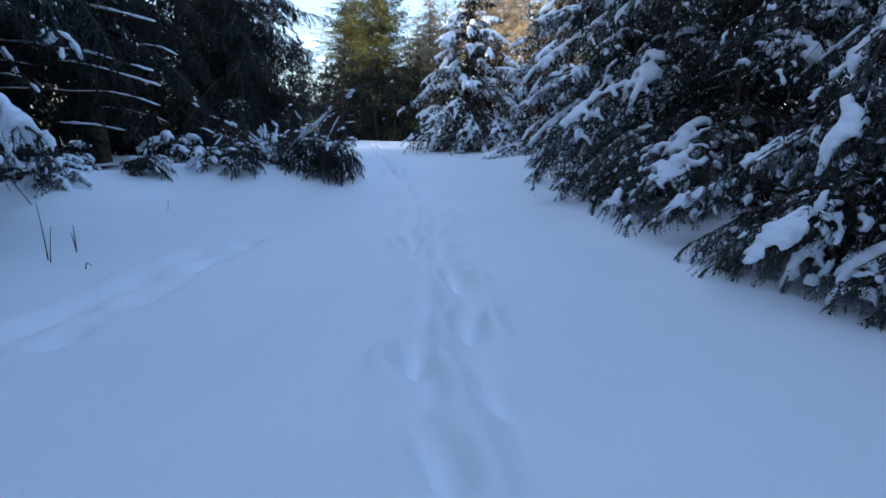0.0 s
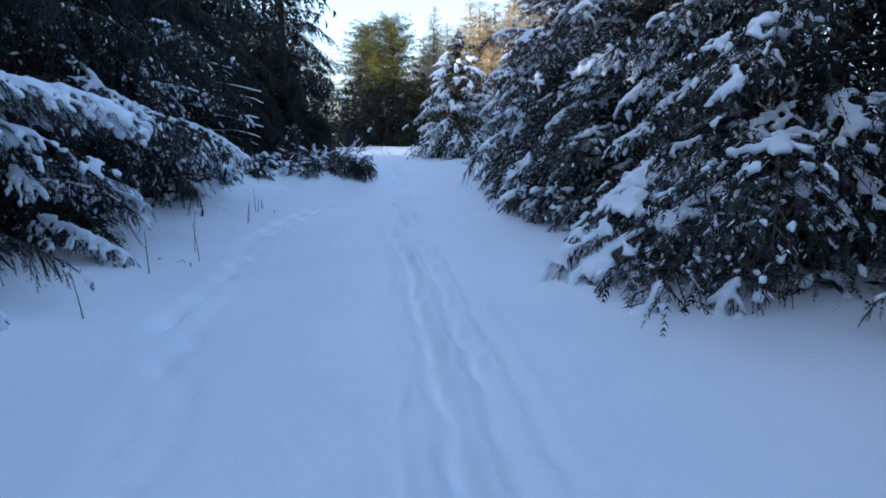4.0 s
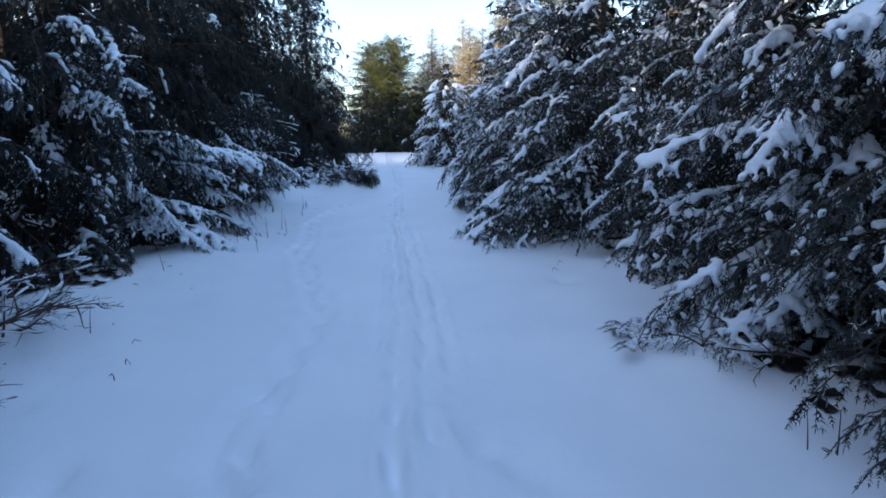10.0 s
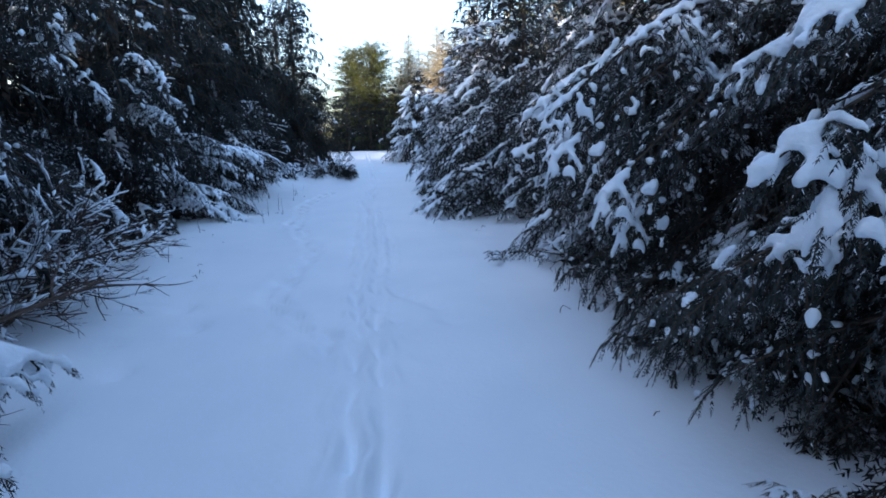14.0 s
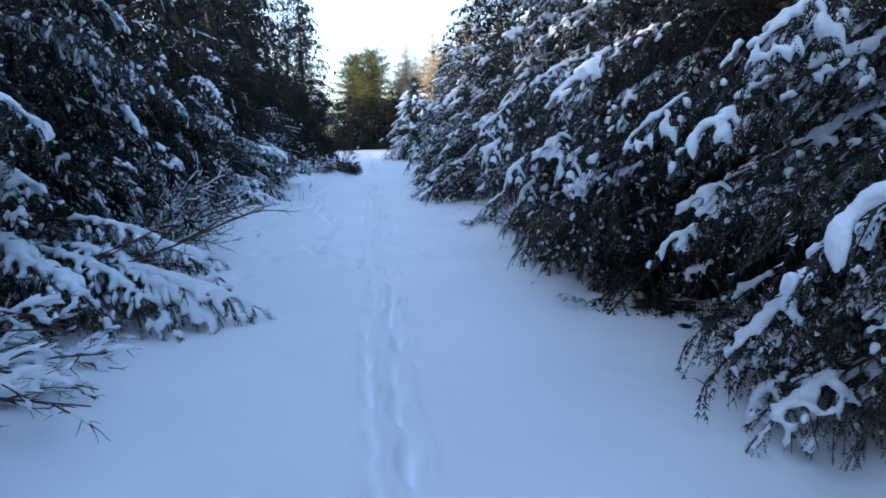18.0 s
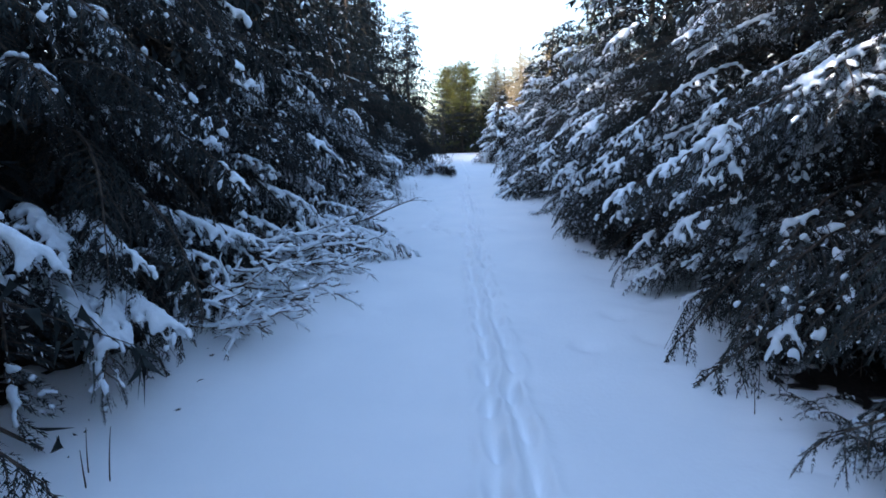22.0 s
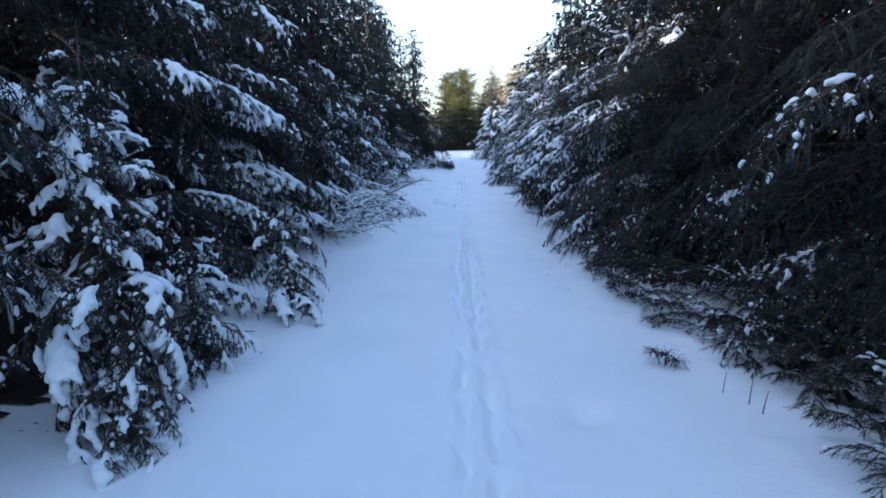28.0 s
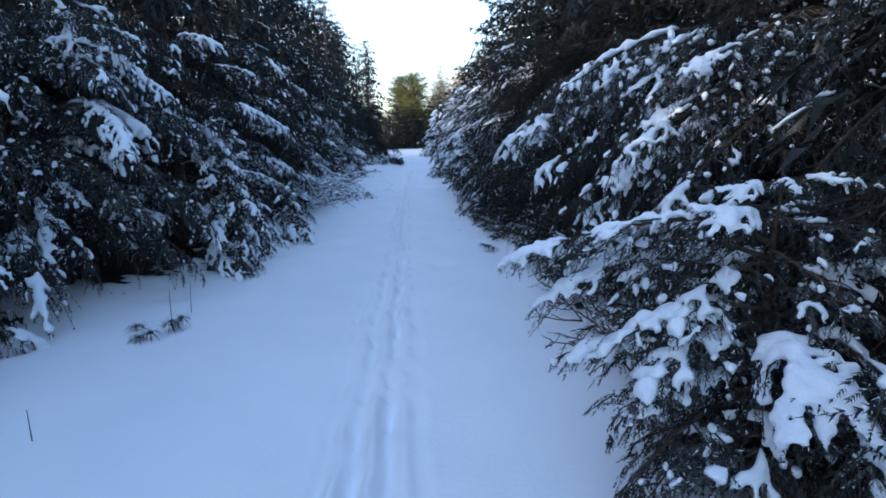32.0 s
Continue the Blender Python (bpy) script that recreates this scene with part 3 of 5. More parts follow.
def build_litter_shade():
    """Brown needles on the sheltered ground under the trees, with a ragged edge; the dark sheet also paints in the
    shade there.
    """
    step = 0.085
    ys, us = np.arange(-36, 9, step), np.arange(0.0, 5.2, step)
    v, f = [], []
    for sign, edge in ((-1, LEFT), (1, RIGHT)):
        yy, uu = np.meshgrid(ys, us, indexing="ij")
        # Pushed out towards the track where the snow lies in deep tree shade.
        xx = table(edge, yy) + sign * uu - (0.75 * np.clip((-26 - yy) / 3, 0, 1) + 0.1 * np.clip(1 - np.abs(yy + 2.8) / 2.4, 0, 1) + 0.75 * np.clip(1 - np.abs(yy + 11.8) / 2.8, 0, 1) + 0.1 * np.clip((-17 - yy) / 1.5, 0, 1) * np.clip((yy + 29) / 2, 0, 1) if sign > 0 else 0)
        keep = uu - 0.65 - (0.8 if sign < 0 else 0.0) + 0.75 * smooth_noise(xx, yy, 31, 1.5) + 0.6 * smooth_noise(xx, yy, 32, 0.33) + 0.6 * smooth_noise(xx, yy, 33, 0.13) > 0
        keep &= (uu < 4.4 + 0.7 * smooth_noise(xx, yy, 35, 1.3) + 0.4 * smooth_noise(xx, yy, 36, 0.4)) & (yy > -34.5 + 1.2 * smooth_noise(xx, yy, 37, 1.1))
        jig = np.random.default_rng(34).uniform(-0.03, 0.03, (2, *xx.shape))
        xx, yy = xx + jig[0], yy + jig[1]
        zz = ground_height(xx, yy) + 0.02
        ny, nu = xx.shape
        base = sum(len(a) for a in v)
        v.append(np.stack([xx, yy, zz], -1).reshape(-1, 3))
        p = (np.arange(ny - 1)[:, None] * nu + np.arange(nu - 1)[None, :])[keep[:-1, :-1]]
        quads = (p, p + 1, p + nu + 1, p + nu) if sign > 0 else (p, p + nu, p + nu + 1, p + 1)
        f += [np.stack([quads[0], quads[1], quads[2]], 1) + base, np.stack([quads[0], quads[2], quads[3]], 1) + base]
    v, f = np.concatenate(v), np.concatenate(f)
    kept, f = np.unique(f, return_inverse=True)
    ob = new("needle_litter", make_mesh("needle_litter", (v[kept], f.reshape(-1, 3), np.zeros(len(f.ravel()) // 3, int)), [M_LITTER_SHADE]))
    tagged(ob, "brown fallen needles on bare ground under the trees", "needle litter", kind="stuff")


build_litter_shade()


# ---- trees ----
def trunk_mesh(height, radius, rng, sides=9):
    soup = Soup()
    n = 10
    h = np.linspace(-0.15, height, n)
    wob = np.cumsum(rng.normal(0, 0.015, (n, 2)), 0)
    pts = np.stack([wob[:, 0], wob[:, 1], h], 1)
    tube(soup, pts, radius * (1 - 0.93 * np.linspace(0, 1, n)) * np.where(h < 0.1, 1.25, 1), sides)
    return soup.mesh("trunk", [M_BARK])


def conifer(x, y, height, radius, style, low, face, seed, level="mid", snow=0.6, droop=18, split_to=4.8, per=6, gap=0.30, spread=88, power=0.8, label="", thin=1.0, skip=(9, 9)):
    """A spruce or hemlock. Boughs that face the track (azimuth face) below split_to are parts of their own; the top and the far side are one crown."""
    rng = np.random.default_rng(seed)
    label = label or f"dark green {style} with fresh snow on drooping boughs"
    tree = thing(f"{style}_tree", x, y, floor_z(x, y), label, "conifer", "conifers along the track")
    part("trunk", trunk_mesh(height, 0.02 + 0.014 * height, rng), tree)
    crown, cap = Soup(), Soup()
    h, turn = low, rng.uniform(0, 360)
    while h < height - 0.15:
        f = (h - low) / (height - low)
        reach = radius * (1 - f) ** power + 0.12
        count = per if f < 0.75 else 5
        for k in range(count):
            az = turn + 360 * (k + rng.uniform(-0.5, 0.5)) / count
            if rng.random() > thin:
                continue
            ln = reach * rng.uniform(0.64, 1.2)
            pitch = -droop * (1 - f) + 22 * f + rng.normal(0, 10) - (5 if h < 0.8 else 0)
            hh = h + rng.uniform(-0.12, 0.12)
            roll = rng.normal(0, 16)
            diff = abs((az - face + 180) % 360 - 180)
            load = 0.5 * rng.random() + 0.5 * (0.5 + 0.5 * math.sin(hh * 2.3 + az * 0.06 + seed))
            if diff < spread and skip[0] < hh < skip[1]:
                continue
            if diff < spread and hh < split_to:
                kind = "laden" if load < snow * 0.5 else "heavy" if load < snow * 0.9 else "light" if load < snow * 0.8 + 0.1 + 0.35 * max(-0.3, min(1, snow * 2)) else ""
                add_bough(tree, style, level, ln, lambda s: bough_pose(hh, az, pitch, roll, s), kind, rng)
            else:
                size = 0 if ln < 0.92 else 1 if ln < 1.5 else 2 if ln < 2.15 else 3
                proto = BOUGHS[style, "far", size, int(rng.integers(2))]
                m = bough_pose(hh, az, pitch, roll, ln / LENGTHS[size])
                a = moved(proto["arrays"][0], m)
                crown.add(*a)
                if load < snow + 0.1:
                    a = moved(proto["arrays"][2 if load < snow * 0.85 else 1], m)
                    cap.add(*a)
        h += gap * rng.uniform(0.85, 1.15) * (1 + 0.5 * f)
        turn += 37
    if crown.n:
        tagged(part("crown", crown.mesh("crown", [M_NEEDLE if style == "spruce" else M_HEMLOCK, M_BARK], False), tree), kind="stuff")
    if cap.n:
        tagged(part("crown_snow", cap.mesh("crown_snow", [M_CLUMP]), tree, "white snow on the upper boughs"), kind="stuff")
    return tree


def dead_limbs(tree, rows, snowed=True):
    """Bare limbs low on a trunk, each with a line of snow. rows: height, azimuth, length."""
    rng = np.random.default_rng(int(tree.location.y * 10) % 997)
    for h, az, length in rows:
        n = 7
        s = np.linspace(0, 1, n)
        a = math.radians(az)
        pts = np.stack([length * s * math.cos(a), length * s * math.sin(a), h + length * (0.10 * s - 0.22 * s * s)], 1)
        pts[1:] += np.cumsum(rng.normal(0, 0.035, (n - 1, 3)), 0)
        soup, cap = Soup(), Soup()
        tube(soup, pts, np.linspace(0.022, 0.006, n), 5)
        for k in range(int(4 * length)):
            q = along(pts, [rng.uniform(0.3, 1.0)])[0]
            e = q + np.array([rng.normal(0, 0.2), rng.normal(0, 0.2), rng.uniform(-0.25, 0.05)])
            tube(soup, np.array([q, (q + e) / 2 + rng.normal(0, 0.02, 3), e]), (0.006, 0.004, 0.002), 3)
        limb = part("dead_limb", soup.mesh("dead_limb", [M_TWIG]), tree, "bare dead limb")
        lo = 0.05 if snowed else 1.0
        while lo < 0.9:
            hi = min(1.0, lo + rng.uniform(0.12, 0.35))
            lump(cap, along(pts, np.linspace(lo, hi, 7)), rng.uniform(0.018, 0.034), rng, 6)
            lo = hi + (0.0 if rng.random() < 0.6 else rng.uniform(0.05, 0.2))
        if cap.n:
            tagged(part("snow", cap.mesh("snow", [M_CLUMP]), limb), kind="stuff")


# Right side: hemlocks that overhang the track.
HEMLOCKS = []
for i, (x, y, height, radius, low, level, snow) in enumerate([
    (3.4, 14.6, 4.7, 2.1, 0.3, "mid", 1.5),
    (3.6, 10.4, 5.3, 2.3, 0.3, "mid", 1.4),
    (3.5, 6.4, 6.2, 2.5, 0.2, "mid", 1.2),
    (4.2, 3.0, 7.2, 2.7, 0.2, "mid", 1.15),
    (4.7, -0.1, 7.0, 2.8, 0.25, "mid", 0.9),
    (6.1, -2.9, 8.0, 2.6, 0.7, "mid", 0.8),
    (5.9, -5.9, 8.5, 2.4, 0.3, "mid", 1.4),
    (6.2, -8.8, 9.0, 2.5, 0.2, "mid", 0.55),
    (6.8, -11.8, 9.0, 2.7, 0.9, "mid", 0.2),
    (7.2, -14.6, 8.5, 2.5, 0.3, "mid", 0.8),
    (7.5, -17.4, 8.5, 2.5, 0.35, "mid", 0.3),
    (7.8, -20.4, 9.0, 2.6, 0.9, "mid", 0.04),
    (8.8, -23.4, 9.0, 2.7, 1.3, "mid", -0.1),
    (9.2, -26.4, 9.0, 2.8, 0.9, "mid", -0.05),
    (9.4, -29.2, 9.0, 2.8, 0.4, "mid", 0.35),
    (9.1, -32.4, 8.0, 2.3, 1.2, "mid", 0.12),
]):
    HEMLOCKS.append(conifer(x, y, height, radius, "hemlock", low, 222, 200 + i, level, snow, droop=14, power=0.62))

# Left side: spruces with hanging twigs.
SPRUCES = []
for i, (x, y, height, radius, low, level, snow) in enumerate([
    (-5.3, 13.9, 11.0, 2.5, 0.5, "mid", 0.12),
    (-6.8, 10.6, 12.0, 2.6, 2.4, "mid", 0.08),
    (-6.4, 7.4, 12.0, 2.5, 2.6, "mid", 0.10),
    (-6.0, 3.6, 12.0, 2.6, 0.9, "mid", 0.12),
    (-4.9, 0.4, 12.0, 2.6, 0.6, "mid", 0.16),
    (-4.6, -2.8, 12.0, 2.5, 0.8, "mid", 0.4),
    (-4.6, -6.0, 12.0, 2.4, 1.3, "mid", 0.5),
    (-4.0, -9.2, 12.0, 2.4, 1.2, "mid", 0.5),
    (-3.0, -12.4, 12.0, 2.6, 1.0, "mid", 0.5),
    (-2.5, -15.6, 12.0, 2.6, 1.5, "mid", 0.3),
    (-2.0, -18.6, 12.0, 2.5, 1.2, "mid", 0.3),
    (-1.6, -21.6, 12.0, 2.6, 0.8, "mid", 0.28),
    (-0.9, -24.4, 12.0, 2.4, 2.6, "mid", 0.15),
    (-1.0, -27.8, 12.0, 2.6, 1.0, "mid", 0.5),
    (-1.2, -31.2, 12.0, 2.5, 1.0, "mid", 0.5),
]):
    SPRUCES.append(conifer(x, y, height, radius, "spruce", low, -42, 300 + i, level, snow, per=7, gap=0.27, skip=(1.0, 2.2) if i == 4 else (9, 9), thin=0.72 if i in (3, 4, 5, 6, 11, 12) else 1.0))

for k, rows in [
    (1, [(1.0, -30, 2.2), (1.5, -55, 2.0), (2.1, -20, 2.3), (2.8, -45, 2.0)]), (2, [(0.85, 10, 2.2), (1.25, 18, 2.3), (1.65, 5, 2.4), (1.95, 14, 2.2), (2.5, 10, 2.4), (2.9, -10, 2.1), (1.4, -30, 2.2), (3.3, -25, 2.0)]), (3, [(2.4, -70, 2.2), (3.0, -60, 2.0)]),
    (6, [(0.8, -40, 2.0), (1.2, -20, 1.8), (1.7, -60, 1.9)]), (7, [(0.9, -30, 1.9), (1.4, -55, 2.0)]),
    (11, [(1.3, -60, 1.8), (1.8, -40, 1.9), (2.2, -75, 1.8)]), (12, [(1.0, -50, 1.9), (1.4, -70, 1.8), (1.8, -35, 2.0), (2.2, -60, 1.9), (2.7, -50, 1.7)]), (13, [(1.2, -80, 1.8), (1.6, -60, 1.6)]),
]:
    dead_limbs(SPRUCES[k], rows)
for k, rows in [(11, [(1.2, 215, 2.2), (1.9, 235, 2.0)]), (12, [(0.9, 220, 2.3), (1.5, 240, 2.2), (2.0, 205, 2.2), (2.6, 225, 2.0)]), (13, [(1.1, 230, 2.2), (1.8, 215, 2.0)])]:
    dead_limbs(HEMLOCKS[k], rows, False)

# Low and laden boughs that hang out over the track.
for k, snow, *tip in [
    (2, "light", 1.45, 5.2, 0.62), (2, "light", 1.6, 4.6, 0.60), (3, "light", 1.65, 3.5, 0.55), (3, "heavy", 1.8, 3.1, 0.55), (3, "heavy", 1.95, 2.8, 0.6), (3, "light", 2.1, 2.4, 0.5), (3, "light", 1.9, 3.3, 1.1), (3, "heavy", 2.1, 2.6, 1.2),
    (3, "light", 2.0, 3.0, 0.8), (3, "heavy", 1.9, 2.9, 0.62), (3, "heavy", 2.0, 2.5, 0.6), (3, "light", 1.75, 3.4, 0.58), (3, "heavy", 2.15, 2.1, 0.7), (2, "heavy", 1.5, 4.3, 0.7), (3, "heavy", 1.8, 3.8, 0.9), (3, "heavy", 2.4, 1.5, 0.5), (2, "light", 1.5, 5.6, 0.9), (3, "heavy", 2.2, 2.2, 1.6), (3, "heavy", 2.3, 1.9, 2.1),
    (3, "heavy", 2.36, 2.0, 0.45), (4, "blanket", 1.70, -0.9, 0.40), (4, "blanket", 1.95, -1.1, 0.32), (4, "laden", 2.30, -1.05, 0.28), (4, "laden", 2.20, -0.7, 0.85),
    (4, "heavy", 2.50, 0.0, 1.45), (4, "heavy", 1.80, -0.6, 0.38), (4, "heavy", 2.88, -1.9, 0.30), (4, "heavy", 3.2, -1.0, 1.40), (4, "light", 2.84, -0.6, 1.75),
    (5, "heavy", 3.67, -2.4, 0.50), (5, "heavy", 4.05, -2.6, 0.70), (5, "heavy", 4.33, -3.3, 0.25), (6, "heavy", 4.70, -5.0, 1.05), (6, "laden", 3.62, -6.5, 0.22), (6, "blanket", 3.95, -6.75, 0.28), (6, "blanket", 4.1, -7.1, 0.40), (6, "laden", 3.9, -6.3, 0.42), (6, "laden", 4.3, -7.3, 0.6), (6, "laden", 4.3, -6.6, 0.75),
    (6, "heavy", 4.40, -5.5, 2.70), (6, "heavy", 4.55, -5.0, 2.05), (6, "heavy", 4.03, -7.0, 2.90), (6, "heavy", 4.45, -7.0, 2.40), (6, "heavy", 4.40, -7.4, 1.30),
    (7, "light", 4.02, -8.6, 0.40), (7, "light", 3.75, -7.2, 0.65), (7, "light", 4.08, -10.4, 0.10), (7, "light", 4.3, -10.9, 0.12), (7, "heavy", 3.63, -8.0, 2.35),
    (7, "light", 3.90, -9.0, 0.48), (7, "", 4.2, -9.9, 0.35), (7, "light", 4.3, -10.3, 0.6), (7, "", 4.4, -10.6, 0.95), (7, "light", 4.7, -11.2, 0.2), (8, "light", 4.9, -11.6, 0.3), (8, "", 4.6, -11.2, 0.9), (7, "light", 4.2, -9.4, 1.2), (7, "", 4.3, -9.9, 1.7), (8, "light", 4.6, -11.0, 1.5), (7, "heavy", 4.45, -10.9, 0.75), 
    (8, "light", 4.15, -10.6, 1.75), (8, "light", 3.95, -10.6, 0.35), (9, "heavy", 4.90, -15.0, 0.15), (9, "heavy", 5.25, -15.4, 0.25), (9, "heavy", 4.88, -14.9, 1.23),
    (10, "light", 5.55, -16.1, 0.1), (10, "light", 4.97, -19.0, 0.65), (11, "light", 5.10, -20.0, 0.34),
    (11, "light", 5.45, -20.5, 0.2), (10, "laden", 5.4, -16.4, 2.6), (10, "heavy", 5.4, -17.3, 1.8), (13, "light", 6.3, -26.8, 2.55), (12, "light", 6.75, -24.0, 0.55), (12, "light", 6.42, -24.3, 0.15),
    (8, "laden", 3.86, -12.6, 1.75), (8, "heavy", 4.1, -12.7, 1.62), (8, "heavy", 3.92, -12.05, 1.08), (8, "light", 4.36, -11.96, 1.1), (8, "light", 3.86, -11.8, 0.76), (8, "light", 4.16, -11.9, 0.47), (7, "laden", 3.4, -9.58, 2.2), (7, "heavy", 3.8, -10.74, 1.48), (8, "laden", 3.95, -12.66, 2.25), (8, "heavy", 4.3, -11.4, 2.25), (7, "heavy", 4.02, -10.56, 1.2),
    (9, "laden", 4.32, -14.13, 1.87), (9, "laden", 4.47, -14.9, 1.85), (9, "heavy", 4.74, -15.4, 0.16), (10, "laden", 4.3, -16.4, 1.57), (9, "laden", 4.7, -13.98, 1.03), (6, "laden", 3.97, -7.46, 1.73), (12, "light", 6.1, -25.2, 1.82), (9, "laden", 4.6, -14.5, 1.4), (10, "laden", 4.7, -16.9, 1.9), (9, "laden", 4.5, -15.4, 2.3), (10, "heavy", 4.9, -17.3, 1.3),
    (7, "laden", 3.45, -10.12, 2.10), (7, "heavy", 3.5, -10.3, 1.75), (8, "light", 3.88, -11.33, 0.78), (5, "laden", 4.26, -3.2, 1.82), (10, "laden", 4.78, -18.3, 2.2), (10, "laden", 4.9, -18.0, 1.9), (11, "heavy", 5.35, -19.36, 0.68), (10, "heavy", 5.3, -18.9, 0.6),
    (9, "heavy", 5.05, -14.6, 0.15), (9, "heavy", 5.2, -15.6, 0.2), (9, "heavy", 5.1, -15.0, 0.6), (9, "laden", 5.2, -15.6, 0.9), (10, "heavy", 5.3, -16.2, 0.15), (10, "heavy", 5.5, -16.8, 0.2), (10, "laden", 5.4, -15.9, 0.6), (10, "heavy", 5.5, -16.5, 0.7), (10, "heavy", 5.6, -17.1, 0.5), (10, "light", 5.5, -17.6, 0.3), (10, "heavy", 5.3, -16.6, 1.1), (10, "laden", 5.2, -16.0, 1.5), (10, "heavy", 5.45, -18.2, 0.2), (10, "heavy", 5.5, -18.6, 0.35),
    (14, "laden", 5.97, -28.1, 2.05), (14, "laden", 6.3, -28.6, 2.2), (14, "heavy", 7.3, -29.6, 1.05), (14, "heavy", 7.0, -30.4, 1.95), (14, "heavy", 7.3, -30.9, 1.6), (14, "heavy", 6.9, -29.6, 1.35), (14, "heavy", 7.2, -30.2, 0.8),
    (14, "heavy", 6.0, -28.5, 2.05), (14, "heavy", 6.45, -29.0, 1.74), (14, "heavy", 6.65, -29.9, 1.45), (14, "light", 6.9, -28.8, 0.9), (14, "heavy", 7.3, -30.3, 2.50), (14, "heavy", 7.0, -30.0, 2.05),
]:
    reach(HEMLOCKS[k], tip, snow)
young = conifer(7.45, -32.2, 2.1, 1.15, "hemlock", 0.45, 200, 431, "near", 0.85, droop=12, per=6, gap=0.2, spread=181, label="young hemlock with a broad snow-laden bough over the track")
for snow, sag, *tip in [("blanket", 0.10, 6.0, -31.8, 1.36), ("laden", 0.12, 6.2, -31.95, 1.12), ("blanket", 0.12, 6.5, -32.5, 1.0), ("laden", 0.15, 6.45, -31.6, 1.25), ("heavy", 0.15, 6.3, -32.1, 0.8), ("heavy", 0.12, 6.6, -32.6, 0.6)]:
    reach(young, tip, snow, sag=sag)
